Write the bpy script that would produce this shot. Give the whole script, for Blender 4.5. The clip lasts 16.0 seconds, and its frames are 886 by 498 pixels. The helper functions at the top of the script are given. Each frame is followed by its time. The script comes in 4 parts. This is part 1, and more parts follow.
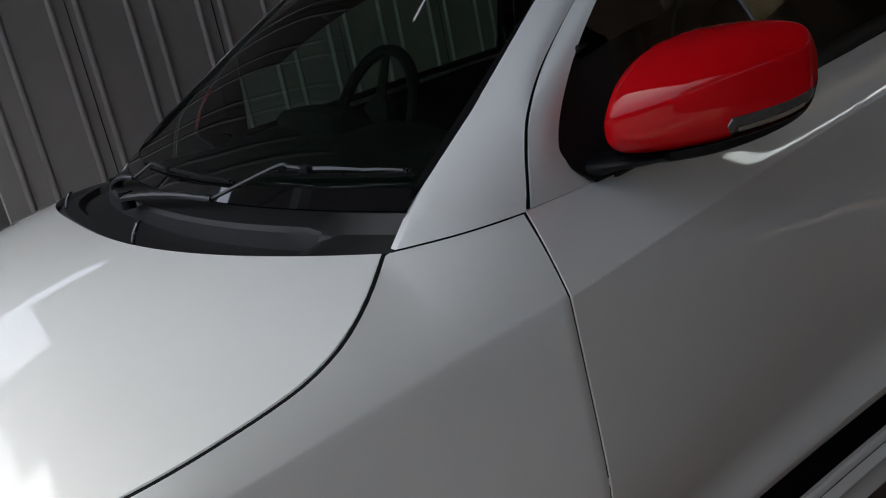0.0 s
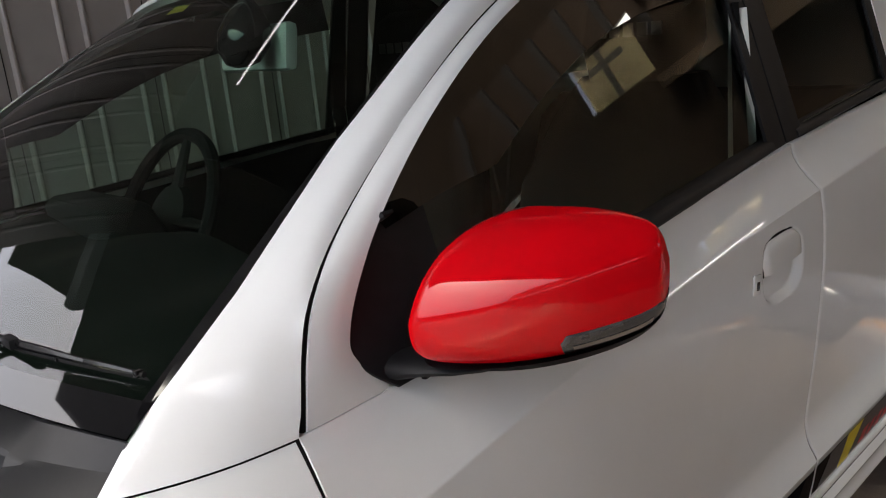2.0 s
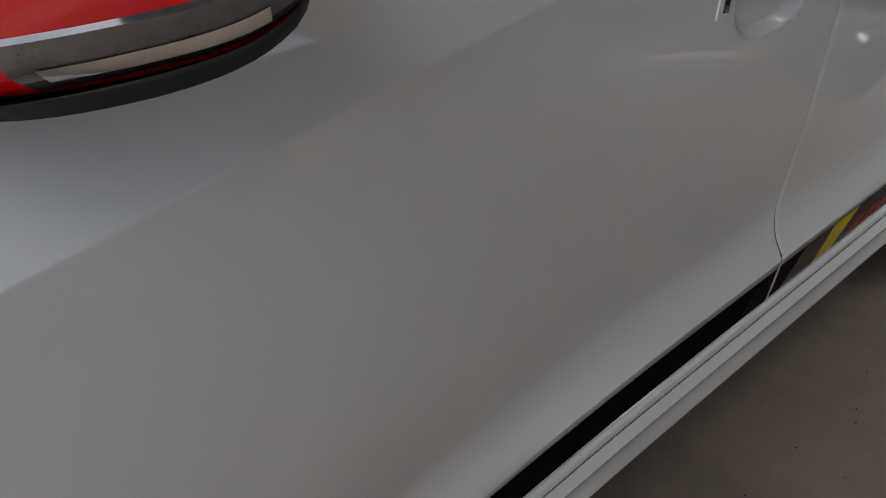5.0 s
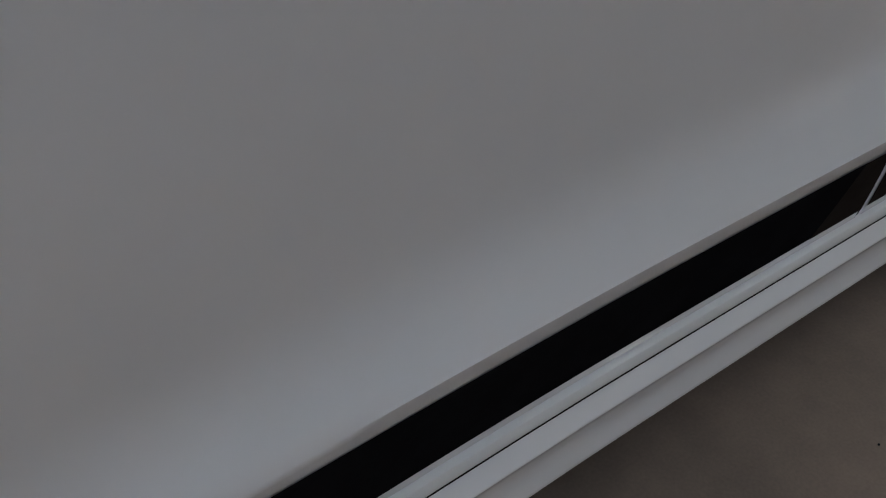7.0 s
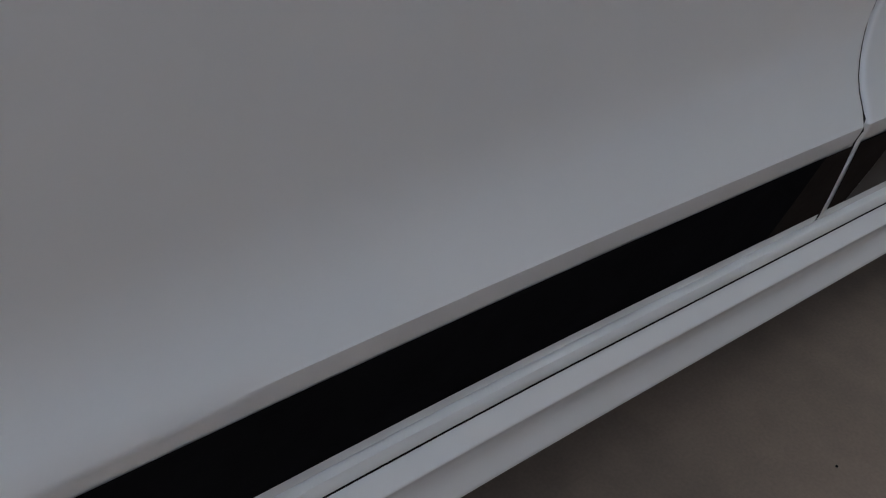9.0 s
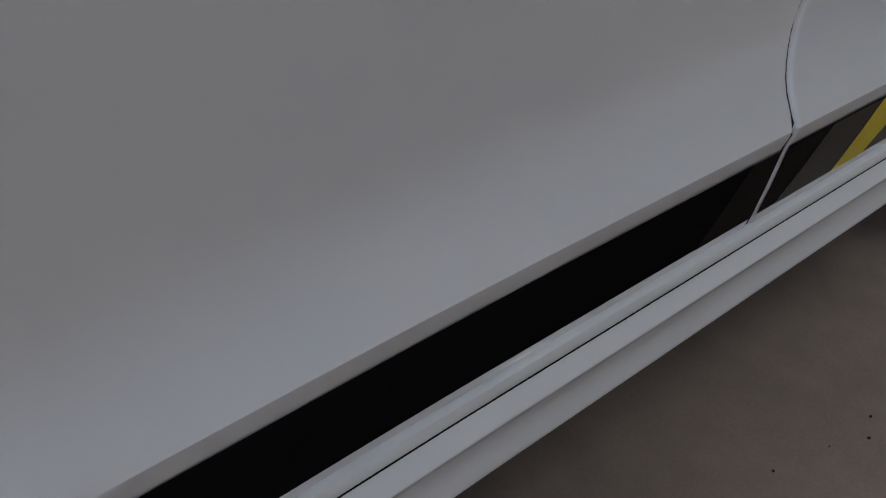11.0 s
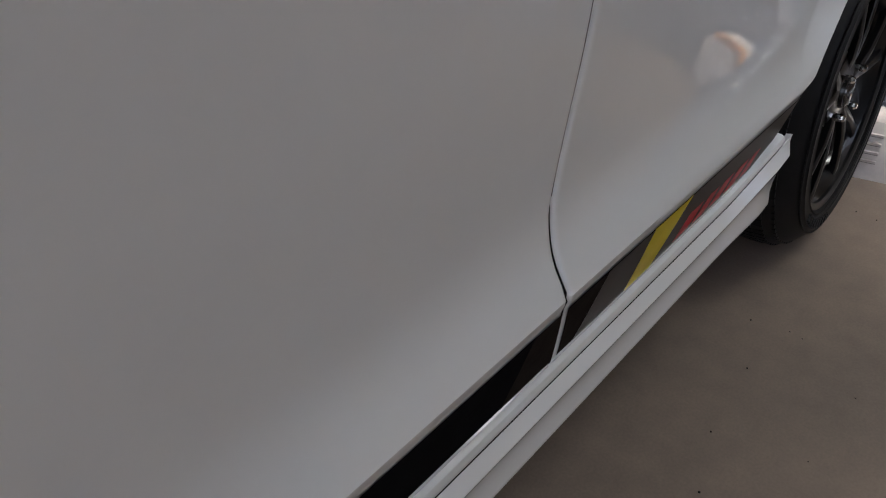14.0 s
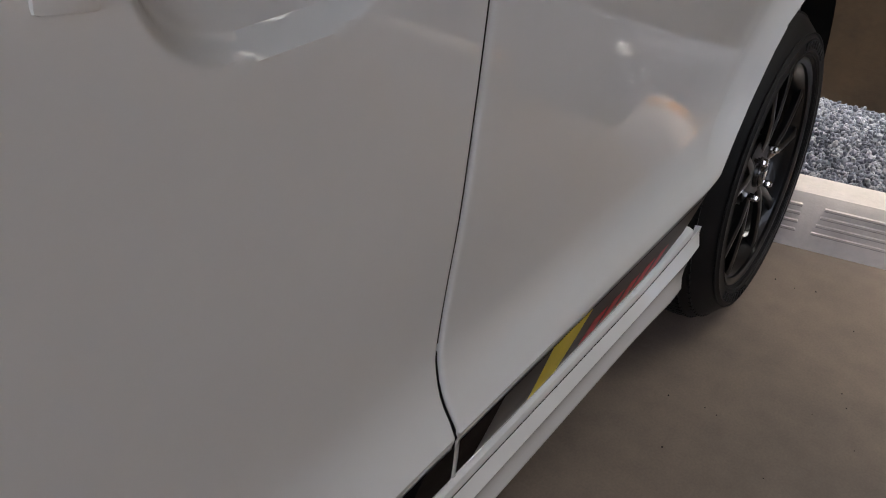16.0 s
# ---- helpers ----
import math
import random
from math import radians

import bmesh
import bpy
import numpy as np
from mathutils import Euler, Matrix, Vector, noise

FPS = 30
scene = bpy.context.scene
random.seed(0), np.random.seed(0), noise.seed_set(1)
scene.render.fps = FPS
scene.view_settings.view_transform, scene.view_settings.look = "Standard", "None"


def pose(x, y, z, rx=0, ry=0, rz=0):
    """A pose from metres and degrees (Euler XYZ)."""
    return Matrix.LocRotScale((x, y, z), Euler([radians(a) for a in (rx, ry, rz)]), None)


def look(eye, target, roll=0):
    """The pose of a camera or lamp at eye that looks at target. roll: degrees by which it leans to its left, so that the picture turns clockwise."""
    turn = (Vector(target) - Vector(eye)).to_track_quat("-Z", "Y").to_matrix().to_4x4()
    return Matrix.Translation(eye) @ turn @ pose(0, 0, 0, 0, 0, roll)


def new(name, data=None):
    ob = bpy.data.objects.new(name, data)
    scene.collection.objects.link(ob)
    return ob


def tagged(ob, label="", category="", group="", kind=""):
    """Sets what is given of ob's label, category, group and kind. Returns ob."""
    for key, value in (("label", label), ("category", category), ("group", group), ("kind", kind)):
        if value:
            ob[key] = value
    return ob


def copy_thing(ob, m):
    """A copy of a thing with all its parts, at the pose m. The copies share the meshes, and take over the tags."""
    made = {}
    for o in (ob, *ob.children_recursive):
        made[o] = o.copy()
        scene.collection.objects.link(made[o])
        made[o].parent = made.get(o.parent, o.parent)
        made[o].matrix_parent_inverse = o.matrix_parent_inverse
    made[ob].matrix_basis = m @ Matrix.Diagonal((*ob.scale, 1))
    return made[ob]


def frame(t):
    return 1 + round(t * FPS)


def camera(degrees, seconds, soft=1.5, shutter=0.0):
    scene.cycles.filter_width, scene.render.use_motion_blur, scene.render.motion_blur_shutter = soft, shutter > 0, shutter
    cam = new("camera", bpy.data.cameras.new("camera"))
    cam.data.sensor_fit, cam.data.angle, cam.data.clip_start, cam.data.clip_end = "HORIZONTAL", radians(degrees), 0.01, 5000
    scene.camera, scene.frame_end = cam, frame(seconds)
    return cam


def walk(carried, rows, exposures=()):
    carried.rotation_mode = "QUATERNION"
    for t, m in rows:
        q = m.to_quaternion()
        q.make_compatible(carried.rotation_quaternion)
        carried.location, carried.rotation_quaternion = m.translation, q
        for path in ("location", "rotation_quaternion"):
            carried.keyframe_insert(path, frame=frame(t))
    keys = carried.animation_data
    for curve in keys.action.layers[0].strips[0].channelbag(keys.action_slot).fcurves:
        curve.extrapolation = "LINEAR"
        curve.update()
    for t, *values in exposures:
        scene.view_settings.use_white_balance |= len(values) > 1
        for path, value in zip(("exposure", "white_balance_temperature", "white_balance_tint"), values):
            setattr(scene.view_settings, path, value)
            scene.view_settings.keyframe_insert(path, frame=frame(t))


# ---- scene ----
cam = camera(57.29, 16.0, soft=1.1)
PATH = [
    (0, (-0.0801, -0.6614, 1.1796), (0.4174, 0.1585, 0.8963), -11.64),
    (0.5, (-0.0848, -0.5656, 1.2406), (0.4703, 0.2268, 0.9874), -10.14),
    (1, (-0.0660, -0.4949, 1.2754), (0.5412, 0.2620, 1.0334), -8.46),
    (1.5, (0.0025, -0.4887, 1.2770), (0.6455, 0.2383, 1.0361), -6.86),
    (2, (0.1369, -0.5043, 1.2598), (0.7975, 0.2001, 1.0004), -5.46),
    (2.5, (0.2083, -0.5004, 1.2252), (0.8555, 0.2027, 0.9306), -3.74),
    (3, (0.2376, -0.4927, 1.1779), (0.8601, 0.2129, 0.8393), -1.91),
    (5.5, (0.6996, -0.3310, 1.0083), (1.2211, 0.2914, 0.4247), -2.64),
    (6, (0.8149, -0.2801, 0.8483), (1.3202, 0.3473, 0.2559), -0.57),
    (6.5, (0.8820, -0.2469, 0.7776), (1.3570, 0.3961, 0.1769), -0.85),
    (7, (0.8941, -0.2339, 0.7464), (1.3522, 0.4198, 0.1441), -0.94),
    (7.5, (0.9104, -0.2367, 0.7260), (1.3563, 0.4259, 0.1243), -1.28),
    (8, (0.9237, -0.2415, 0.7072), (1.3744, 0.4220, 0.1100), -0.44),
    (8.5, (0.9235, -0.2468, 0.6885), (1.4056, 0.4144, 0.1137), 1.26),
    (9, (0.9296, -0.2451, 0.6883), (1.4229, 0.4126, 0.1188), 2.36),
    (11.5, (1.0077, -0.2041, 0.6863), (1.5616, 0.3854, 0.0984), 3.08),
    (12, (1.0266, -0.2015, 0.6889), (1.5960, 0.3782, 0.1059), 2.61),
    (12.5, (1.0478, -0.1918, 0.7151), (1.6394, 0.3692, 0.1360), 1.67),
    (13, (1.0557, -0.1971, 0.7594), (1.6715, 0.3395, 0.1825), 1.99),
    (13.5, (1.0691, -0.2029, 0.7906), (1.7002, 0.3170, 0.2149), 1.26),
    (14, (1.0831, -0.2068, 0.8090), (1.7350, 0.3020, 0.2468), 1.36),
    (14.5, (1.1020, -0.2079, 0.8369), (1.7701, 0.2891, 0.2831), 1.82),
    (15, (1.1156, -0.2159, 0.8673), (1.7960, 0.2750, 0.3232), 2.20),
    (15.5, (1.1285, -0.2215, 0.8856), (1.8142, 0.2654, 0.3446), 2.87),
    (16, (1.1472, -0.2240, 0.9092), (1.8353, 0.2525, 0.3620), 3.41),
]
EXPOSURES = [(0, 1.76, 6050, 0), (0.5, 2.12, 6250, 0), (1, 2.76, 6420, 2), (1.5, 3.14, 6700, 3), (2, 3.20, 6700, 3), (2.5, 2.95, 6550, 4), (3, 2.72, 6300, 5),
             (5.5, 2.95, 6150, 0), (7, 3.04, 5850, 0), (9, 3.12, 5750, 1), (12.5, 3.1, 5950, 2), (14, 3.20, 6150, 3), (16, 3.25, 6400, 4)]
walk(cam, [(t, look(eye, target, roll)) for t, eye, target, roll in PATH], EXPOSURES)

# ---- world, sun, exposure -------------------------------------------------
world = bpy.data.worlds.new("sky")
scene.world = world
world.use_nodes = True
wn = world.node_tree.nodes
sky = wn.new("ShaderNodeTexSky")
sky.sky_type = "NISHITA"
sky.sun_disc = False
sky.sun_elevation = radians(81)
sky.sun_rotation = radians(320)
sky.air_density = 0.3
sky.ozone_density = 0.3
sky.dust_density = 9.0
wn["Background"].inputs["Strength"].default_value = 0.15
world.node_tree.links.new(sky.outputs[0], wn["Background"].inputs["Color"])
sun = new("sun", bpy.data.lights.new("sun", "SUN"))
sun.data.energy, sun.data.angle, sun.data.color = 0.5, radians(10), (1.0, 0.985, 0.96)
sun.matrix_world = look((-0.82, 0.98, 8), (0, 0, 0))


def opening_lamp(place, towards, size_x, size_y, watts, color, spread=180):
    """An added area lamp that stands in for daylight through an opening of the garage."""
    la = bpy.data.lights.new("daylight_stand_in", "AREA")
    la.shape, la.size, la.size_y, la.energy, la.color = "RECTANGLE", size_x, size_y, watts, color
    la.spread = radians(spread)
    ob = new("daylight_stand_in", la)
    ob.matrix_world = look(place, towards)
    return ob


# added lamp in the unseen roof gap, brightens the gravel and rear floor
opening_lamp((3.42, -1.20, 2.77), (2.75, -0.95, 0.0), 3.0, 0.36, 2.6, (1.0, 0.94, 0.88), 75)
# added lamp in the rear wall's slit, brightens its streak in the visor
opening_lamp((3.64, -1.235, 2.1625), (1.0, -1.235, 1.95), 0.77, 0.063, 0.14, (1.0, 0.95, 0.90), 120)

# ---- materials ------------------------------------------------------------
def mat(name, color, rough=0.5, metal=0.0, coat=0.0, coat_rough=0.03, noise=0.0, scale=20.0, bump=0.0, bump_scale=60.0,
        rough_var=0.0, spec=0.5, color2=None, detail=4.0, specks=0.0):
    m = bpy.data.materials.new(name)
    m.use_nodes = True
    nt = m.node_tree
    b = nt.nodes["Principled BSDF"]
    b.inputs["Base Color"].default_value = (*color, 1)
    b.inputs["Roughness"].default_value = rough
    b.inputs["Metallic"].default_value = metal
    b.inputs["Coat Weight"].default_value = coat
    b.inputs["Coat Roughness"].default_value = coat_rough
    b.inputs["Specular IOR Level"].default_value = spec
    co = nt.nodes.new("ShaderNodeTexCoord")
    if noise or color2 or rough_var:
        n = nt.nodes.new("ShaderNodeTexNoise")
        n.inputs["Scale"].default_value, n.inputs["Detail"].default_value = scale, detail
        n2 = nt.nodes.new("ShaderNodeTexNoise")
        n2.inputs["Scale"].default_value, n2.inputs["Detail"].default_value = scale * 9, 2
        nt.links.new(co.outputs["Object"], n.inputs["Vector"])
        nt.links.new(co.outputs["Object"], n2.inputs["Vector"])
        add = nt.nodes.new("ShaderNodeMath")
        add.operation = "MULTIPLY_ADD"
        add.inputs[1].default_value = 0.3
        nt.links.new(n2.outputs["Fac"], add.inputs[0])
        nt.links.new(n.outputs["Fac"], add.inputs[2])
        ramp = nt.nodes.new("ShaderNodeValToRGB")
        c2 = color2 or tuple(max(0.0, c * (1 - noise)) for c in color)
        c1 = color if color2 else tuple(min(1.0, c * (1 + noise * 0.6)) for c in color)
        ramp.color_ramp.elements[0].position, ramp.color_ramp.elements[0].color = 0.42, (*c2, 1)
        ramp.color_ramp.elements[1].position, ramp.color_ramp.elements[1].color = 0.85, (*c1, 1)
        nt.links.new(add.outputs[0], ramp.inputs["Fac"])
        tone = ramp.outputs["Color"]
        if specks:
            # fine sand grains, lighter and darker than the rest
            grain = nt.nodes.new("ShaderNodeTexNoise")
            grain.inputs["Scale"].default_value, grain.inputs["Detail"].default_value = 240, 3
            nt.links.new(co.outputs["Object"], grain.inputs["Vector"])
            spread = nt.nodes.new("ShaderNodeMapRange")
            spread.inputs["From Min"].default_value, spread.inputs["From Max"].default_value = 0.3, 0.7
            spread.inputs["To Min"].default_value, spread.inputs["To Max"].default_value = 1 - specks, 1 + specks
            nt.links.new(grain.outputs["Fac"], spread.inputs["Value"])
            mixed = nt.nodes.new("ShaderNodeVectorMath")
            mixed.operation = "SCALE"
            nt.links.new(tone, mixed.inputs[0])
            nt.links.new(spread.outputs["Result"], mixed.inputs["Scale"])
            tone = mixed.outputs[0]
        nt.links.new(tone, b.inputs["Base Color"])
        if rough_var:
            mr = nt.nodes.new("ShaderNodeMapRange")
            mr.inputs["To Min"].default_value, mr.inputs["To Max"].default_value = rough - rough_var, rough + rough_var
            nt.links.new(n.outputs["Fac"], mr.inputs["Value"])
            nt.links.new(mr.outputs["Result"], b.inputs["Roughness"])
    if bump:
        n = nt.nodes.new("ShaderNodeTexNoise")
        n.inputs["Scale"].default_value, n.inputs["Detail"].default_value = bump_scale, 5
        nt.links.new(co.outputs["Object"], n.inputs["Vector"])
        bp = nt.nodes.new("ShaderNodeBump")
        bp.inputs["Strength"].default_value, bp.inputs["Distance"].default_value = bump, 0.01
        nt.links.new(n.outputs["Fac"], bp.inputs["Height"])
        nt.links.new(bp.outputs["Normal"], b.inputs["Normal"])
    return m


def glass_mat(name, tint, gloss=0.0):
    m = bpy.data.materials.new(name)
    m.use_nodes = True
    nt = m.node_tree
    nt.nodes.remove(nt.nodes["Principled BSDF"])
    out = nt.nodes["Material Output"]
    tr, gl, mx, fr = (nt.nodes.new("ShaderNode" + k) for k in ("BsdfTransparent", "BsdfGlossy", "MixShader", "Fresnel"))
    tr.inputs["Color"].default_value = (*tint, 1)
    gl.inputs["Roughness"].default_value = gloss
    fr.inputs["IOR"].default_value = 1.52
    nt.links.new(fr.outputs[0], mx.inputs[0])
    nt.links.new(tr.outputs[0], mx.inputs[1])
    nt.links.new(gl.outputs[0], mx.inputs[2])
    nt.links.new(mx.outputs[0], out.inputs["Surface"])
    return m


WHITE = mat("pearl_white_paint", (0.73, 0.745, 0.74), rough=0.42, coat=1.0, coat_rough=0.025, noise=0.03, scale=3.0)
RED = mat("red_paint", (0.54, 0.001, 0.006), rough=0.5, spec=0.0, coat=0.85, coat_rough=0.012, noise=0.04, scale=6.0)
BLACK_PLASTIC = mat("black_grained_plastic", (0.010, 0.0105, 0.012), rough=0.5, spec=0.2, noise=0.25, scale=40, bump=0.03, bump_scale=1400)
COWL_BLACK = mat("black_cowl_plastic", (0.009, 0.0095, 0.011), rough=0.5, spec=0.28, noise=0.2, scale=30, bump=0.02, bump_scale=1400)
GLOSS_BLACK = mat("gloss_black_trim", (0.008, 0.008, 0.009), rough=0.12, coat=0.4, noise=0.2, scale=12)
RUBBER = mat("black_rubber", (0.010, 0.010, 0.010), rough=0.65, spec=0.25, noise=0.3, scale=60, bump=0.1, bump_scale=500)
TYRE = mat("tyre_rubber", (0.0065, 0.0065, 0.007), rough=0.55, spec=0.2, noise=0.3, scale=30, bump=0.03, bump_scale=500)
SEAM_DARK = mat("dark_seam", (0.006, 0.006, 0.006), rough=0.9, spec=0.1, noise=0.2, scale=30)
GLASS = glass_mat("green_tinted_glass", (0.62, 0.80, 0.69))
GLASS_SIDE = glass_mat("side_glass", (0.66, 0.78, 0.70))
GLASS_PRINT = mat("black_glass_print", (0.006, 0.006, 0.007), rough=0.03, spec=0.5, noise=0.2, scale=12)
SMOKE = glass_mat("smoked_acrylic", (0.025, 0.025, 0.027), 0.012)
WIPER_GREY = mat("satin_black_wiper", (0.020, 0.020, 0.022), rough=0.38, spec=0.5, noise=0.2, scale=40)
CLEAR = mat("clear_lens", (0.10, 0.102, 0.105), rough=0.08, metal=0.5, coat=1.0, noise=0.3, scale=60)
CHROME = mat("chrome", (0.75, 0.75, 0.76), rough=0.12, metal=1.0, noise=0.08, scale=40)
RIM_BLACK = mat("gloss_black_rim", (0.0035, 0.0035, 0.004), rough=0.35, spec=0.2, coat=0.4, coat_rough=0.03, noise=0.2, scale=25)
STEEL = mat("brake_steel", (0.06, 0.06, 0.06), rough=0.5, metal=0.6, noise=0.3, scale=30)
DECAL_BLACK = mat("black_decal_film", (0.009, 0.009, 0.010), rough=0.4, spec=0.0, noise=0.2, scale=20)
DECAL_DARK = mat("dark_brown_decal_film", (0.024, 0.020, 0.018), rough=0.4, spec=0.0, noise=0.2, scale=20)
DECAL_GREY = mat("warm_grey_decal_film", (0.042, 0.034, 0.029), rough=0.35, spec=0.04, noise=0.15, scale=20)
DECAL_YELLOW = mat("yellow_decal_film", (0.66, 0.53, 0.012), rough=0.35, spec=0.06, noise=0.08, scale=20)
DECAL_RED = mat("red_decal_film", (0.42, 0.008, 0.016), rough=0.35, spec=0.05, noise=0.15, scale=40)
DARK_FABRIC = mat("black_seat_fabric", (0.010, 0.010, 0.011), rough=0.9, spec=0.2, noise=0.35, scale=60, bump=0.2, bump_scale=400)
DASH = mat("dark_dashboard_plastic", (0.008, 0.0085, 0.009), rough=0.7, spec=0.08, noise=0.25, scale=20, bump=0.1, bump_scale=600)
LIGHT_PLASTIC = mat("pale_mirror_back", (0.82, 0.85, 0.82), rough=0.5, noise=0.06, scale=30)
YELLOW_STICKER = mat("yellow_sticker", (0.55, 0.42, 0.03), rough=0.5, noise=0.1, scale=60)
PALE_PRINT = mat("pale_grey_print", (0.10, 0.10, 0.10), rough=0.6, noise=0.1, scale=60)

# ---- mesh helpers -----------------------------------------------------------
def bm_object(name, bm, material, parent=None, label="", smooth=True, angle=35):
    me = bpy.data.meshes.new(name)
    bmesh.ops.remove_doubles(bm, verts=bm.verts, dist=1e-5)
    bmesh.ops.recalc_face_normals(bm, faces=bm.faces)
    bm.to_mesh(me)
    bm.free()
    for p in me.polygons:
        p.use_smooth = smooth
    if smooth:
        me.set_sharp_from_angle(angle=radians(angle))
    me.materials.append(material)
    ob = new(name, me)
    if parent is not None:
        ob.parent = parent
    if label:
        tagged(ob, label=label)
    return ob


def part(name, bm, material, parent, label="", smooth=True, angle=35):
    return bm_object(name, bm, material, parent, label, smooth, angle)


def grid_into(bm, rows, closed_u=False, closed_v=False):
    """rows of points into a quad sheet."""
    vs = [[bm.verts.new(p) for p in r] for r in rows]
    nr, nc = len(vs), len(vs[0])
    for i in range(nr if closed_v else nr - 1):
        for j in range(nc if closed_u else nc - 1):
            a, b = vs[i][j], vs[i][(j + 1) % nc]
            c, d = vs[(i + 1) % nr][(j + 1) % nc], vs[(i + 1) % nr][j]
            try:
                bm.faces.new((a, b, c, d))
            except ValueError:
                pass
    return vs


def sheet(rows, rim=0.0, inward=(0, 1, 0)):
    """A panel from rows of points, its border folded inward by rim metres."""
    bm = bmesh.new()
    grid_into(bm, rows)
    if rim:
        loop = list(rows[0]) + [r[-1] for r in rows[1:]] + list(reversed(rows[-1]))[1:] + [r[0] for r in reversed(rows)][1:-1]
        centre = sum((Vector(p) for p in loop), Vector()) / len(loop)
        iv = Vector(inward)
        inner, mid = [], []
        for p in loop:
            q = Vector(p)
            toc = (centre - q)
            toc = toc - iv * toc.dot(iv)
            if toc.length > 0:
                toc.normalize()
            mid.append(q + iv * 0.002 - toc * 0.0012)
            inner.append(q + iv * rim - toc * 0.0008)
        grid_into(bm, [loop, mid, inner], closed_u=True)
    return bm


def tube_into(bm, pts, radius, segs=10, caps=True, flat=1.0, up=(0, 0, 1)):
    """A tube along pts; radius may be a list; flat squeezes it along up."""
    rings = []
    n = len(pts)
    for i, p in enumerate(pts):
        p = Vector(p)
        d = (Vector(pts[min(i + 1, n - 1)]) - Vector(pts[max(i - 1, 0)])).normalized()
        s = d.cross(Vector(up))
        if s.length < 1e-4:
            s = d.cross(Vector((1, 0, 0)))
        s.normalize()
        u = s.cross(d).normalized()
        r = radius[i] if isinstance(radius, (list, tuple)) else radius
        rings.append([p + (s * math.cos(a) + u * math.sin(a) * flat) * r for a in (2 * math.pi * k / segs for k in range(segs))])
    vs = grid_into(bm, rings, closed_u=True)
    if caps:
        bm.faces.new(vs[0])
        bm.faces.new(list(reversed(vs[-1])))
    return vs


def box_into(bm, lo, hi, bevel=0.0, m=None):
    r = bmesh.ops.create_cube(bm, size=1.0)
    lo, hi = Vector(lo), Vector(hi)
    c, s = (lo + hi) / 2, hi - lo
    for v in r["verts"]:
        v.co = Vector((v.co.x * s.x, v.co.y * s.y, v.co.z * s.z)) + c
        if m is not None:
            v.co = m @ v.co
    if bevel:
        edges = list({e for v in r["verts"] for e in v.link_edges})
        bmesh.ops.bevel(bm, geom=edges, offset=bevel, segments=2, affect="EDGES", profile=0.6)


def lathe_into(bm, profile, centre, segs=48, a0=0.0, a1=2 * math.pi):
    """profile of (radius, y) turned about the y axis through centre."""
    full = abs(a1 - a0 - 2 * math.pi) < 1e-6
    n = segs if full else segs + 1
    rows = []
    for k in range(n):
        a = a0 + (a1 - a0) * k / segs
        rows.append([(centre[0] + r * math.cos(a), centre[1] + y, centre[2] + r * math.sin(a)) for r, y in profile])
    grid_into(bm, rows, closed_v=full)


def spline(points, n):
    """n points along a smooth curve through the control points (tuples of any length)."""
    P = [np.array(p, float) for p in points]
    P = [2 * P[0] - P[1]] + P + [2 * P[-1] - P[-2]]
    out = []
    m = len(P) - 3
    for k in range(n):
        s = m * k / (n - 1)
        i = min(int(s), m - 1)
        t = s - i
        a, b, c, d = P[i:i + 4]
        out.append(0.5 * (2 * b + (c - a) * t + (2 * a - 5 * b + 4 * c - d) * t * t + (3 * b - a - 3 * c + d) * t ** 3))
    return [tuple(float(v) for v in p) for p in out]


def at_x(points, x):
    """Smooth interpolation of control rows (x, value, ...) at x."""
    xs = [p[0] for p in points]
    x = min(max(x, xs[0]), xs[-1])
    i = max(0, min(len(xs) - 2, int(np.searchsorted(xs, x)) - 1))
    t = (x - xs[i]) / (xs[i + 1] - xs[i])
    res = []
    for k in range(1, len(points[0])):
        def slope(j):
            lo, hi = max(0, j - 1), min(len(xs) - 1, j + 1)
            return (points[hi][k] - points[lo][k]) / (xs[hi] - xs[lo])
        h = xs[i + 1] - xs[i]
        p0, p1, m0, m1 = points[i][k], points[i + 1][k], slope(i) * h, slope(i + 1) * h
        res.append((2 * t ** 3 - 3 * t * t + 1) * p0 + (t ** 3 - 2 * t * t + t) * m0 + (-2 * t ** 3 + 3 * t * t) * p1 + (t ** 3 - t * t) * m1)
    return res if len(res) > 1 else res[0]


def lin(a, b, n):
    return [a + (b - a) * k / (n - 1) for k in range(n)]


# ---- the car's shape --------------------------------------------------------
YC = 0.735                      # centre line
HUB_F, HUB_R, HUB_Z = 0.0, 2.492, 0.2785
GAP_A, GAP_B = 0.458, 1.553     # front and rear edge of the front door
HANDLE_X, HANDLE_Z = 1.3895, 0.8425   # centre of the handle bowl
ARCH, ARCH_X = 0.387, 2.485                    # radius of the wheel arches

REAR_PROFILE = [(0, .0300), (.055, .0465), (.124, .0545), (.17, .0540), (.27, .0490), (.38, .0425), (.48, .0385), (.62, .0338), (.76, .0308), (.9, .0325), (1, .039)]
FRONT_PROFILE = [(0, .000), (.065, .006), (.124, .002), (.2, -.012), (.27, -.022), (.43, -.034), (.59, -.032), (.74, -.027), (.86, -.023), (1, -.018)]


def crease_z(x):
    return 0.850 + 0.0783 * (x - 0.458)


def belt_z(x):
    return 0.944 + 0.0695 * max(x - 0.57, 0.0)


BELT_Y = [(.40, .034), (.458, .036), (.575, .0445), (.9, .060), (1.3, .080), (1.553, .0905), (2.3, .105)]


def front_weight(x):
    s = min(max((x - 0.458) / 0.85, 0.0), 1.0)
    return (1 - s) ** 2 * (1 + 0.6 * s)


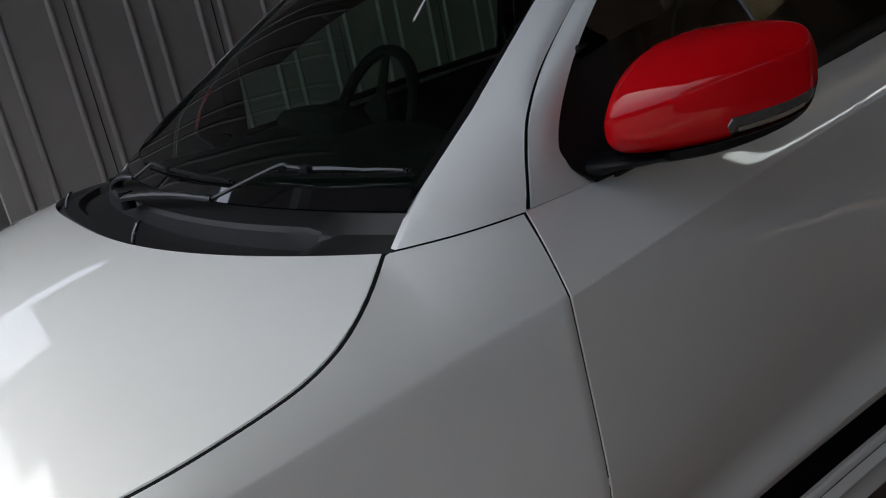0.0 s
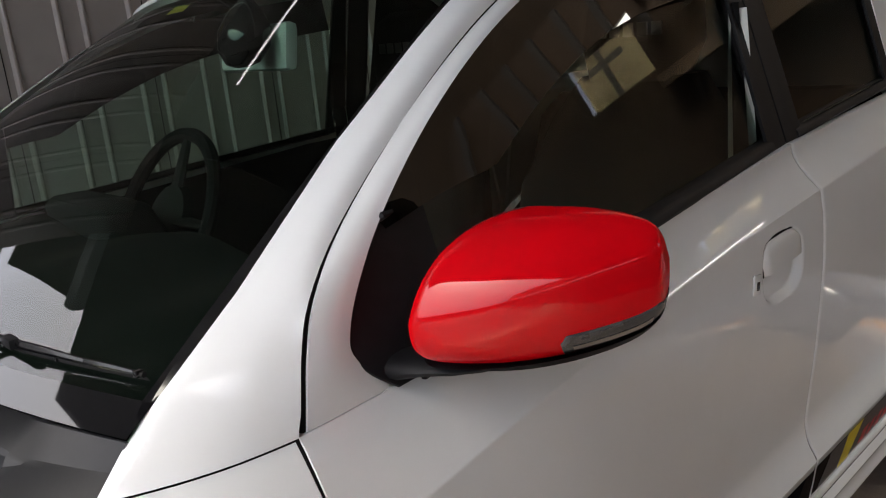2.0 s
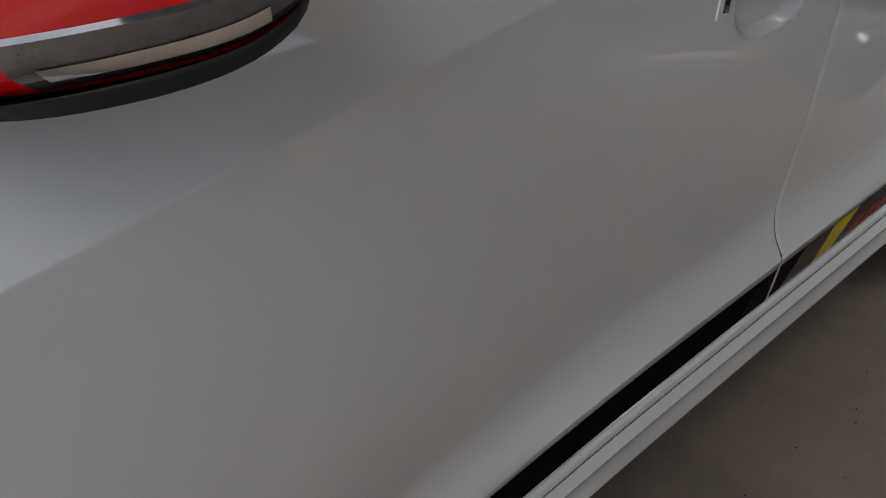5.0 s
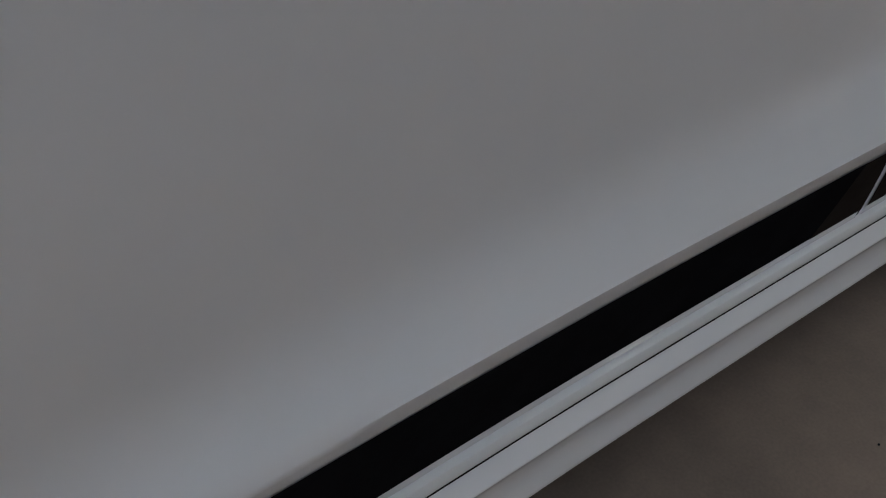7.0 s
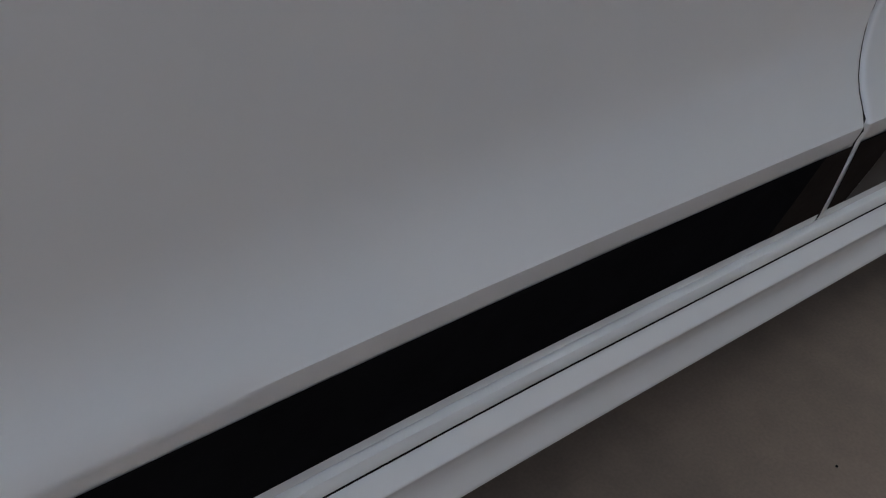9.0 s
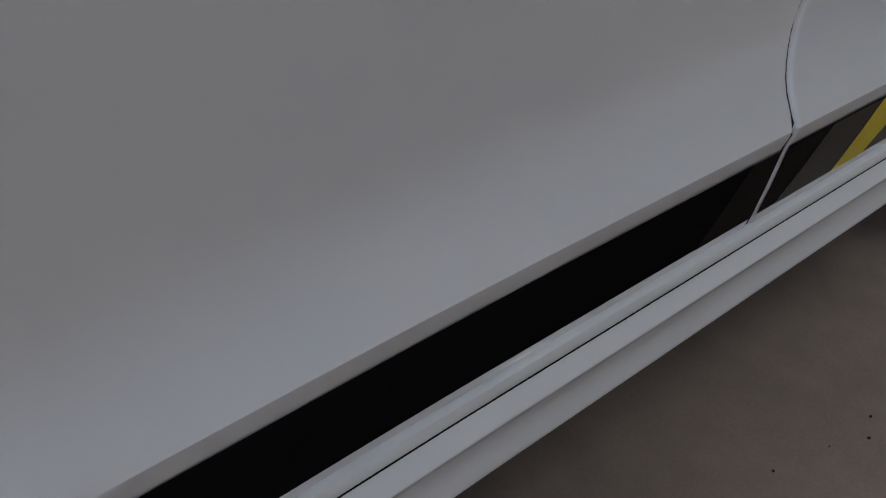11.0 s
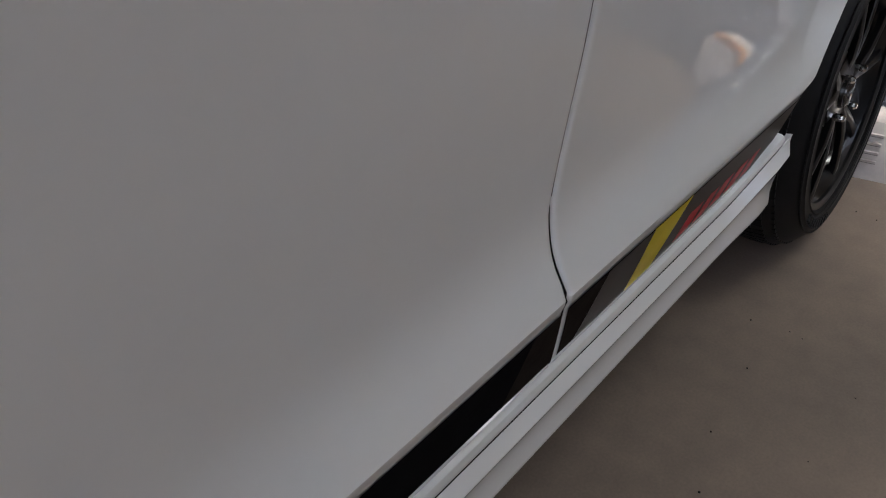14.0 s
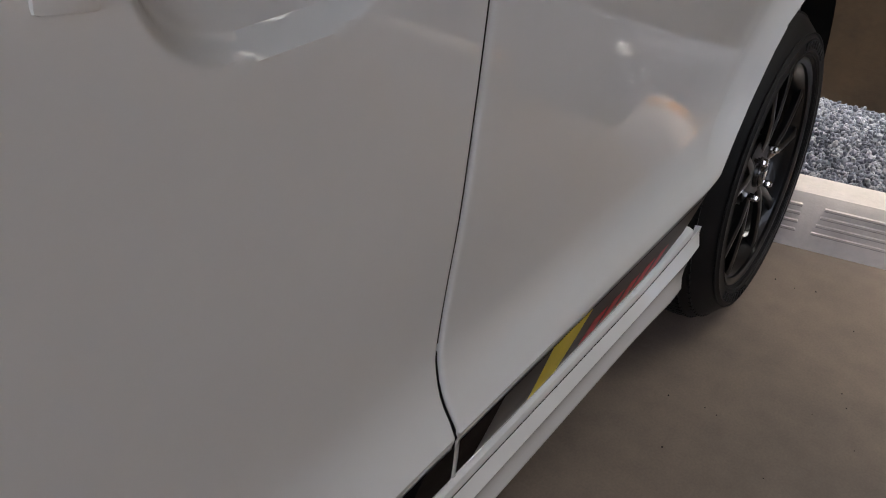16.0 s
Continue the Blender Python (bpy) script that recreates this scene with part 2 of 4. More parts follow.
def nose(x):
    """How far the body draws in towards the nose and the tail."""
    y = 0.0
    if x < 0.0:
        y += 0.55 * (-x) ** 2.2
    if x > 2.3:
        y += 0.35 * (x - 2.3) ** 2
    return y


def glasshouse_y(x, z):
    return 0.034 + 0.30 * (z - 0.95) + 0.05 * min(max((x - 0.6) / 0.9, 0.0), 1.0)


def arch_r(z):
    """The wheel arch is tighter towards its foot."""
    t = min(1.0, max(0.0, (0.61 - z) / 0.13))
    return ARCH - 0.040 * t * t * (3 - 2 * t)


def side_y(x, z, bowl=True):
    zc = crease_z(x)
    w = front_weight(x)
    if z <= zc:
        s = (z - 0.4155) / (zc - 0.4155)
        y = at_x(REAR_PROFILE, s) * (1 - w) + at_x(FRONT_PROFILE, s) * w
    else:
        yc = 0.039 * (1 - w) - 0.018 * w
        t = (z - zc) / (belt_z(x) - zc)
        top = at_x(BELT_Y, x)
        f = (1 - w) * (1.45 * t + 0.25 * t * t - 0.70 * t ** 3) + w * (0.80 * t + 0.20 * t * t)
        f += 0.05 * (1 - w) * (1 - math.exp(-t / 0.08)) * (1 - t)   # crisp fold just above the crease
        y = yc + (top - yc) * f
    d = math.hypot(x - ARCH_X, z - HUB_Z)
    lip = max(0.0, 1 - max(0.0, d - arch_r(z)) / 0.032)
    flare = 0.0325 - 0.012 * min(1.0, max(0.0, (z - 0.50) / 0.13))
    y += (flare - y) * lip
    r2 = abs((x - HANDLE_X) / 0.077) ** 2.8 + abs((z - HANDLE_Z) / 0.059) ** 2.6
    if r2 < 1 and bowl:
        t = min(1.0, 2.4 * (1 - r2))
        y += 0.014 * t * t * (3 - 2 * t)
    return y + nose(x)


def side_point(x, z, out=0.0):
    return (x, side_y(x, z) - out, z)


def mirror_y(ob_mesh_rows):
    return [[(p[0], 2 * YC - p[1], p[2]) for p in r] for r in ob_mesh_rows]


car = new("car")
car.empty_display_size = 0.2
tagged(car, label="pearl white small hatchback parked in the garage", category="car")


def both_sides(name, rows, material, rim=0.014, label=""):
    a = part(name, sheet(rows, rim), material, car, label)
    b = part(name, sheet(mirror_y(rows), rim, (0, -1, 0)), material, car, label)
    return a, b


# lower edge profile of the doors below the character line: (y, z)
DOOR_FOOT = [(.0302, .4132), (.0322, .4055), (.0370, .394), (.0470, .355), (.0570, .318), (.0635, .295), (.0650, .290), (.0660, .2865)]


def foot_y(x, y):
    """The door foot follows the flare at the front."""
    return y + (side_y(x, 0.4155) - 0.0300)


ZG = 0.0024  # half a panel gap
EDGE = (0.0, .0007, .0017, .003)  # steps of a rolled panel edge


def roll_in(x, x0, x1, rear_arch):
    """How far the rolled edge beside the gap between the doors turns in."""
    d = x - x0 if rear_arch else x1 - x
    return .0026 * max(0.0, 1 - d / .003) ** 2


def door_rows(x0, x1, rear_arch=False, nx=40):
    zs = [0.4155] + lin(0.4255, 0.53, 10) + lin(0.545, 0.74, 9) + [None] * 54 + [None] * 14
    rows = []
    if rear_arch:
        cols = [x0 + d for d in EDGE] + lin(x0 + .006, x1, nx)
    else:
        cols = lin(x0, 1.292, 28) + lin(1.300, 1.478, 64) + lin(1.486, x1 - .006, 4) + [x1 - d for d in reversed(EDGE)]
    for k, (y, z) in enumerate(reversed(DOOR_FOOT)):
        row = []
        for x in cols:
            t = (x - x0) / (x1 - x0)
            slant = 0.40 * (0.412 - z)
            xx = x + slant * t
            if rear_arch:
                xx = x0 + slant + (arch_x(z) - x0 - slant) * t
            row.append((xx, foot_y(xx, y) + roll_in(x, x0, x1, rear_arch), z))
        rows.append(row)
    for i, z in enumerate(zs[1:]):
        row = []
        for x in cols:
            zc, zb = crease_z(x), belt_z(x)
            if z is not None:
                zz = z
            elif i < 73:
                zz = 0.74 + (zc - 0.74) * (i - 18) / 54
            else:
                zz = zc + (zb - zc) * ((i - 72) / 14) ** 1.6
            xx = x
            if rear_arch:
                xx = x0 + (arch_x(zz) - x0) * (x - x0) / (x1 - x0)
            row.append(side_point(xx, zz, -roll_in(x, x0, x1, rear_arch)))
        rows.append(row)
    return rows


def arch_x(z):
    """Rear edge of the rear door: it follows the wheel arch, then leans back to the belt."""
    dz = z - HUB_Z
    if dz < ARCH * 0.83:
        return ARCH_X - math.sqrt(max(arch_r(z) ** 2 - dz ** 2, 0.0))
    x = ARCH_X - math.sqrt(ARCH ** 2 - (ARCH * 0.83) ** 2)
    return x + (z - HUB_Z - ARCH * 0.83) * 0.25


# ---- doors ------------------------------------------------------------------
rows = door_rows(GAP_A + ZG, GAP_B - ZG)
front_door = part("front_door", sheet(rows, 0.014), WHITE, car, "pearl white front door with a black striped foot", angle=40)
part("front_door", sheet(mirror_y(rows), 0.014, (0, -1, 0)), WHITE, car)
rows = door_rows(GAP_B + ZG, 2.122, rear_arch=True, nx=34)
rear_door = part("rear_door", sheet(rows, 0.014), WHITE, car, "pearl white rear door with yellow and grey stripes", angle=40)
part("rear_door", sheet(mirror_y(rows), 0.014, (0, -1, 0)), WHITE, car)

# ---- front fender -----------------------------------------------------------
FENDER_TOP = [(-.40, .26, .760), (-.30, .115, .795), (-.15, .035, .825), (-.007, .003, .847), (.064, .000, .857), (.143, .003, .871), (.19, .012, .885),
              (.223, .024, .900), (.262, .050, .918), (.303, .084, .940)]


def fender_top(x):
    if x <= 0.303:
        y, z = at_x(FENDER_TOP, x)
        return y + 0.003, z
    t = (x - 0.303) / (GAP_A - 0.303)
    return 0.084 + (0.036 - 0.084) * t - 0.010 * math.sin(math.pi * t), 0.940 + 0.002 * t


rows = []
fx = lin(-0.36, 0.30, 40) + lin(0.305, GAP_A - ZG, 12)
for i in range(26):
    row = []
    for x in fx:
        d = abs(x - HUB_F)
        zlow = HUB_Z + math.sqrt(max(ARCH ** 2 - d * d, 0)) if d < ARCH else 0.30
        zlow = max(zlow, 0.30)
        ty, tz = fender_top(x)
        zc = min(crease_z(x), tz - 0.02)
        if i <= 14:
            z = zlow + (zc - zlow) * i / 14
            y = side_y(x, z) if z > 0.42 else foot_y(x, .0335 + (.412 - max(z, .3)) * .25)
        else:
            t = (i - 14) / 11
            y0 = side_y(x, zc)
            z = zc + (tz - zc) * t
            q = 0.75 - 0.42 * max(0.0, 1 - abs(x - 0.29) / 0.17)
            y = y0 + (ty - y0) * (q * t + (1 - q) * t * t)
        row.append((x, y, z))
    rows.append(row)
part("front_fender", sheet(rows, 0.014, (0.25, 0.62, -0.74)), WHITE, car, "pearl white front fender", angle=40)
part("front_fender", sheet(mirror_y(rows), 0.014, (0.25, -0.62, -0.74)), WHITE, car, "pearl white front fender")

# ---- A-pillar and door frame -------------------------------------------------
PILLAR_IN = [(.345, .098, .972), (.423, .111, 1.036), (.548, .138, 1.118), (.690, .166, 1.208), (.816, .190, 1.283), (.945, .214, 1.350)]
PILLAR_OUT = [(.462, .037, .945), (.470, .041, .975), (.481, .048, 1.009), (.500, .057, 1.046), (.551, .079, 1.091), (.640, .106, 1.151), (.757, .135, 1.223), (.870, .157, 1.283), (1.00, .180, 1.335), (1.14, .194, 1.372)]
FRAME_IN = [(.572, .047, .944), (.536, .0475, .985), (.535, .050, 1.010), (.556, .056, 1.050), (.604, .068, 1.106), (.690, .092, 1.172), (.800, .122, 1.235), (.915, .148, 1.287), (1.04, .172, 1.330), (1.16, .188, 1.358)]
n = 30
inner, outer = spline(PILLAR_IN, n), spline(PILLAR_OUT[:-2] + [(.985, .170, 1.331)], n)
rows = []
bead = []
for i, (a, b) in enumerate(zip(inner, outer)):
    a, b = Vector(a), Vector(b)
    f = min(1.0, i / 8)
    bead.append([tuple(a + Vector((0, .004, -.002))), tuple(a.lerp(b, .02 + .14 * f) + Vector((-.001, .001, -.001)))])
    a = a.lerp(b, .135 * f)
    row = []
    for k in range(9):
        t = k / 8
        p = a.lerp(b, t)
        bulge = 0.009 * math.sin(math.pi * t)
        row.append(tuple(p + Vector((-0.25, -0.8, 0.5)) * bulge))
    rows.append(row)
# the foot of the pillar meets the fender along a gently sagging seam
for k in range(9):
    t = k / 8
    x = 0.312 + (0.4585 - 0.312) * t
    ty, tz = fender_top(max(x, 0.303))
    rows[0][k] = (x, ty - 0.001, tz + 0.0025)
rows[1] = [tuple((Vector(rows[0][k]) + Vector(rows[2][k])) / 2 + Vector((-.002, -.002, 0))) for k in range(9)]
both_sides("a_pillar", rows, WHITE, 0.012, "pearl white windscreen pillar")
both_sides("windscreen_moulding", bead, GLOSS_BLACK, 0.0, "black windscreen moulding")

a, b = spline(PILLAR_OUT, 40), spline(FRAME_IN, 40)
rows = []
for p, q in zip(a, b):
    p, q = Vector(p), Vector(q)
    d = (q - p)
    p = p + d.normalized() * 0.0080
    rows.append([tuple(p.lerp(q, t) + Vector((-.3, -.8, .3)) * (0.0035 * math.sin(math.pi * t))) for t in lin(0, 1, 5)])
frame_rows = rows
both_sides("door_frame", rows, WHITE, 0.010, "white window frame of the front door")
# dark tube behind the frame gap, black for the shade in the rebate
bm = bmesh.new()
tube_into(bm, [tuple(Vector(p) + (Vector(q) - Vector(p)).normalized() * .0036 + Vector((.001, .0062, -.001))) for p, q in zip(a, b)], 0.0046, 8)
part("gap_shade", bm, SEAM_DARK, car)

# dark tubes just inside the panel gaps, their black stands in for shade
def backing(name, pts, r=0.012):
    bm = bmesh.new()
    tube_into(bm, pts, r, 8)
    return part(name, bm, SEAM_DARK, car)


backing("gap_shade", [side_point(GAP_A, z, -0.0050) for z in lin(0.43, 0.943, 40)], 0.0036)
def inside(x, y, z, slope, depth):
    """A point behind a panel whose y grows by slope with z."""
    n = math.sqrt(1 + slope * slope)
    return (x, y + depth / n, z - depth * slope / n)


line = []
for y, z in reversed(DOOR_FOOT[1:-1]):
    line.append(inside(GAP_B + .40 * (.412 - z) - .0013, foot_y(GAP_B, y), z, -.262, .0036))
for z in lin(0.418, 1.01, 60):
    slope = (side_y(GAP_B, z + .004) - side_y(GAP_B, z - .004)) / .008 if .425 < z else .3
    line.append(inside(GAP_B - .0013, side_y(GAP_B, z), z, slope, .0048))
backing("gap_shade", line, 0.0032)
# black tube close under the surfaces paints the shade of the deep hood gap
backing("hood_gap_shade", [(x + .001, fender_top(x)[0] + .0045, fender_top(x)[1] - .0050) for x in lin(-.3, .302, 40)], 0.0058)

# ---- hood -------------------------------------------------------------------
rows = []
for i in range(30):
    s = i / 29
    gx = 0.300 - 0.665 * s
    gy, gz = at_x(FENDER_TOP, gx)
    gy += 0.0120
    cx, cz = 0.102 - 0.548 * s, 0.966 - 0.100 * s - 0.09 * s ** 3
    row = []
    for u in [-math.sin(a) for a in lin(math.pi / 2, -math.pi / 2, 49)]:
        k = abs(u)
        x = gx + (cx - gx) * (1 - k ** 3.1)
        y = YC + u * (YC - gy)
        z = gz + (cz - gz) * (1 - k ** 2.6)
        row.append((x, y, z + 0.001))
    rows.append(row)
part("hood", sheet(rows, 0.012, (0, 0, -1)), WHITE, car, "pearl white engine hood")

# ---- cowl panel ---------------------------------------------------------------
def hood_rear(u):
    k = abs(u)
    gy, gz = at_x(FENDER_TOP, 0.300)
    return (0.300 + (0.102 - 0.300) * (1 - k ** 3.1), YC + u * (YC - gy - .0075), gz + (0.966 - gz) * (1 - k ** 2.6))


def glass_foot(u):
    k = abs(u)
    return (0.345 - 0.080 * (1 - k ** 2.2), YC + u * (YC - 0.098), 0.972 - 0.006 * (1 - k ** 2))


us = lin(-1, 1, 61)
COWL = [(0.00, -0.030), (0.02, -0.012), (0.08, -0.009), (0.24, -0.012), (0.30, -0.026), (0.60, -0.028), (0.645, -0.008), (0.68, -0.002), (0.96, 0.001), (1.0, 0.0), (1.04, -0.02)]
rows = []
for t, dz in COWL:
    row = []
    for u in us:
        h, g = Vector(hood_rear(u)), Vector(glass_foot(u))
        p = h.lerp(g, t)
        step = 1.0 if abs(u) < 0.80 else max(0.0, 1 - (abs(u) - 0.80) / 0.05)
        low = -0.030 if t == 0.0 else (-0.010 if t < 0.9 else dz)
        row.append((p.x, p.y, p.z + dz * step + low * (1 - step)))
    rows.append(row)
bm = bmesh.new()
grid_into(bm, rows)
cowl = part("cowl_panel", bm, COWL_BLACK, car, "black plastic cowl below the windscreen", angle=18)
for u in (-0.40, 0.42):
    bm = bmesh.new()
    h, g = Vector(hood_rear(u)), Vector(glass_foot(u))
    p = h.lerp(g, 0.09)
    tube_into(bm, [p + Vector((0, 0, -.012)), p + Vector((0.006, 0, .004)), p + Vector((.016, .004, .016)), p + Vector((.022, .006, .018))], [.005, .0045, .004, .002], 8, flat=0.6)
    part("washer_nozzle", bm, GLOSS_BLACK, cowl)

# ---- windscreen and roof -------------------------------------------------------
def glass_head(u):
    k = abs(u)
    return (0.945 - 0.085 * (1 - k ** 2.2), YC + u * (YC - 0.214), 1.350 + 0.020 * (1 - k ** 2))


rows = []
for v in lin(0, 1, 22):
    row = []
    for u in lin(-1, 1, 37):
        a, b = Vector(glass_foot(u)), Vector(glass_head(u))
        bow = 0.008 * math.sin(math.pi * v) * (1 - 0.5 * abs(u) ** 2)
        row.append(tuple(a.lerp(b, v) + Vector((-.5, 0, .86)) * bow))
    rows.append(row)
bm = bmesh.new()
grid_into(bm, rows)
windscreen = part("windscreen", bm, GLASS, car, "green tinted windscreen")
windscreen.visible_shadow = False
# black printed border of the glass
bm = bmesh.new()
edge = [r[0] for r in rows]
edge_in = [tuple(Vector(r[0]).lerp(Vector(r[1]), 0.35)) for r in rows]
grid_into(bm, [[(p[0] - .0012, p[1], p[2] + .0022) for p in edge], [(p[0] - .0012, p[1], p[2] + .0022) for p in edge_in]])
part("glass_border", bm, GLASS_PRINT, windscreen)
bm = bmesh.new()
grid_into(bm, [[(p[0] - .0012, 2 * YC - p[1], p[2] + .0022) for p in edge], [(p[0] - .0012, 2 * YC - p[1], p[2] + .0022) for p in edge_in]])
part("glass_border", bm, GLASS_PRINT, windscreen)
bm = bmesh.new()
grid_into(bm, [[(p[0] - .0012, p[1], p[2] + .0022) for p in (Vector(a).lerp(Vector(b), f) for a, b in zip(rows[0], rows[1]))] for f in (0.0, 0.5, 1.0)])
part("glass_border", bm, GLASS_PRINT, windscreen)

rows = []
for i, x in enumerate(lin(0, 1, 24)):
    row = []
    for u in lin(-1, 1, 25):
        h = Vector(glass_head(u))
        k = abs(u)
        X = h.x + (2.86 - h.x) * x
        edge_z = 1.352 + 0.085 * math.sin(math.pi * min(1, 0.25 + 0.6 * x)) - 0.06
        crown = 0.055 * (1 - k ** 2.4)
        z0 = h.z + 0.005
        zr = 1.372 + 0.060 * math.sin(math.pi * (0.12 + 0.72 * x)) + crown
        t = min(1, x * 5)
        y_edge = 0.208 + 0.01 * math.sin(math.pi * x)
        row.append((X, YC + u * (YC - y_edge), z0 * (1 - t) + zr * t))
    rows.append(row)
part("roof", sheet(rows, 0.02, (0, 0, -1)), WHITE, car, "pearl white roof")
ROOF_ROWS = rows

# ---- windows, belt mouldings, pillars of the glasshouse ------------------------
def gh(x, z, out=0.0):
    return (x, glasshouse_y(x, z) - out, z)


def top_z(x):
    """Upper edge of the side windows."""
    return at_x([(.572, .95), (.60, 1.10), (.69, 1.172), (.80, 1.235), (.915, 1.287), (1.04, 1.325), (1.16, 1.350), (1.5, 1.385), (1.9, 1.385), (2.2, 1.345), (2.5, 1.25), (2.62, 1.18)], x)


def window(name, x0, x1, material, n=16, label=""):
    rows = []
    for t in lin(0, 1, 10):
        row = []
        for x in lin(x0, x1, n):
            zb, zt = belt_z(x) + 0.004, top_z(x) - 0.006
            z = zb + (zt - zb) * t
            row.append(gh(x, z, -0.012))
        rows.append(row)
    bm = bmesh.new()
    grid_into(bm, rows)
    a = part(name, bm, material, car, label)
    a.visible_shadow = False
    bm = bmesh.new()
    grid_into(bm, mirror_y(rows))
    b = part(name, bm, material, car, label)
    b.visible_shadow = False
    return a


window("front_door_window", 0.612, 1.486, GLASS_SIDE, label="tinted front side window")
window("rear_door_window", 1.625, 2.10, GLASS_SIDE, label="dark rear side window")


def strip_both(name, rows, material, label="", rim=0.006):
    both_sides(name, rows, material, rim, label)


# sail panel that carries the mirror
foot = [(.574, .946), (.60, .9475), (.63, .9495), (.668, .952)]
head = [(.536, 1.000), (.556, 1.050), (.606, 1.106), (.668, 1.155)]
rows = []
for t in lin(0, 1, 10):
    row = []
    for k in range(10):
        s = 3 * k / 9
        i = min(int(s), 2)
        f = s - i
        xf, zf = (foot[i][j] + (foot[i + 1][j] - foot[i][j]) * f for j in (0, 1))
        xh, zh = (head[i][j] + (head[i + 1][j] - head[i][j]) * f for j in (0, 1))
        row.append(gh(xf + (xh - xf) * t - 0.012 * math.sin(math.pi * t) * (1 - k / 9), zf + (zh - zf) * t, -0.004))
    rows.append(row)
strip_both("sail_panel", rows, BLACK_PLASTIC, "matt black mirror sail panel")
# belt moulding
rows = [[gh(x, belt_z(x) + dz, out) for x in lin(.60, 1.50, 30)] for dz, out in ((-.001, .003), (.004, .0065), (.012, .006), (.018, .001), (.020, -.010))]
strip_both("belt_moulding", rows, BLACK_PLASTIC, "black belt moulding")
rows = [[gh(x, belt_z(x) + dz, out) for x in lin(1.60, 2.12, 20)] for dz, out in ((-.001, .003), (.004, .0065), (.012, .006), (.018, .001), (.020, -.010))]
strip_both("belt_moulding", rows, BLACK_PLASTIC, "black belt moulding")
rows = [[gh(x, belt_z(x) + 0.021, o) for x in lin(1.64, 2.10, 12)] for o in (.0065, .0045, .002)]
strip_both("chrome_edge", rows, CHROME, "", 0.0)
# black pillar between the doors
for x0, x1 in ((1.484, 1.550), (1.556, 1.625)):
    rows = [[gh(x - 0.02 * t * min(1.0, (x - 1.484) / 0.066), belt_z(x) + 0.001 + (top_z(x) - belt_z(x) - .004) * t, 0.002 + 0.002 * math.sin(math.pi * (x - x0) / (x1 - x0))) for x in lin(x0, x1, 6)] for t in lin(0, 1, 12)]
    strip_both("b_pillar_cover", rows, BLACK_PLASTIC, "satin black door pillar cover")
rows = [[gh(x, belt_z(x) + 0.001 + (top_z(x) - belt_z(x) - .004) * t, 0.0) for x in lin(2.10, 2.14, 4)] for t in lin(0, 1, 8)]
strip_both("c_pillar_cover", rows, BLACK_PLASTIC, "satin black pillar cover")
# upper window frame up to the roof
rows = []
for x in lin(1.10, 2.58, 30):
    zt = top_z(x) - 0.008
    j = min(range(24), key=lambda i: abs(ROOF_ROWS[i][0][0] - x))
    rx, ry, rz = ROOF_ROWS[j][0]
    rows.append([(x, glasshouse_y(x, zt) + (ry - 0.004 - glasshouse_y(x, zt)) * t, zt + (rz - .004 - zt) * t) for t in lin(0, 1, 5)])
strip_both("upper_frame", rows, WHITE, "white upper window frame")
# smoked rain visor over the front window
rows = []
vis = spline([(.598, 1.098), (.69, 1.172), (.80, 1.235), (.915, 1.287), (1.04, 1.328), (1.2, 1.357), (1.45, 1.380)], 40)
for k, w in enumerate(lin(0, 1, 6)):
    row = []
    for i, (x, z) in enumerate(vis):
        s = i / 39
        width = 0.012 + 0.090 * min(1, s * 4)
        row.append(gh(x + 0.35 * width * w, z - width * w * 0.9, 0.004 + 0.003 * w + 0.0015 * w ** 3))
    rows.append(row)
bm = bmesh.new()
grid_into(bm, rows)
visor = part("rain_visor", bm, SMOKE, car, "smoked acrylic rain visor")
bm = bmesh.new()
tube_into(bm, [gh(.592, 1.094, .004), gh(.600, 1.100, .012), gh(.612, 1.102, .014)], [.003, .0042, .002], 8)
part("visor_clip", bm, BLACK_PLASTIC, visor)
bm = bmesh.new()
grid_into(bm, mirror_y(rows))
part("rain_visor", bm, SMOKE, car, "smoked acrylic rain visor")

# ---- sill and side skirt ------------------------------------------------------
def sweep(profile, x0, x1, n=24, closed=False):
    return [[(x, foot_y(x, y), z) for x in lin(x0, x1, n)] for y, z in profile]


ROCKER = [(.100, .2840), (.0670, .2832), (.0620, .2815), (.0605, .2780), (.0605, .2740), (.0607, .2705), (.0613, .2690), (.0625, .2684), (.100, .2682)]


def skirt_lift(x):
    """How far the rear end of the skirt has turned up, from 0 to 1."""
    t = min(1.0, max(0.0, (x - 2.02) / 0.146))
    return t * t * (3 - 2 * t)


def lifted(profile):
    return [[(x, foot_y(x, y) - .022 * skirt_lift(x), z + .060 * skirt_lift(x)) for x in lin(0.40, 2.02, 22) + lin(2.03, 2.136, 12)] for y, z in profile]


rows = lifted(ROCKER)
both_sides("rocker_panel", rows, WHITE, 0.0, "white sill")
both_sides("sill_seam", sweep([(.088, .290), (.0695, .2868), (.0695, .2825), (.088, .280)], 0.46, 2.10, 8), SEAM_DARK, 0.0)
both_sides("skirt_seal", lifted([(.0660, .2684), (.0617, .2681), (.0611, .2675), (.0613, .2667), (.0650, .2662)]), SEAM_DARK, 0.0)
SKIRT = [(.100, .2668), (.0690, .2668), (.0650, .2664), (.0632, .2650), (.0600, .2606), (.0530, .2504), (.0524, .2494), (.0524, .2482), (.0530, .2465), (.0555, .2410), (.0582, .2330), (.0600, .2210), (.0598, .2080), (.0580, .1960), (.0575, .1915), (.0590, .1885), (.0700, .1865), (.120, .1860)]
rows = []
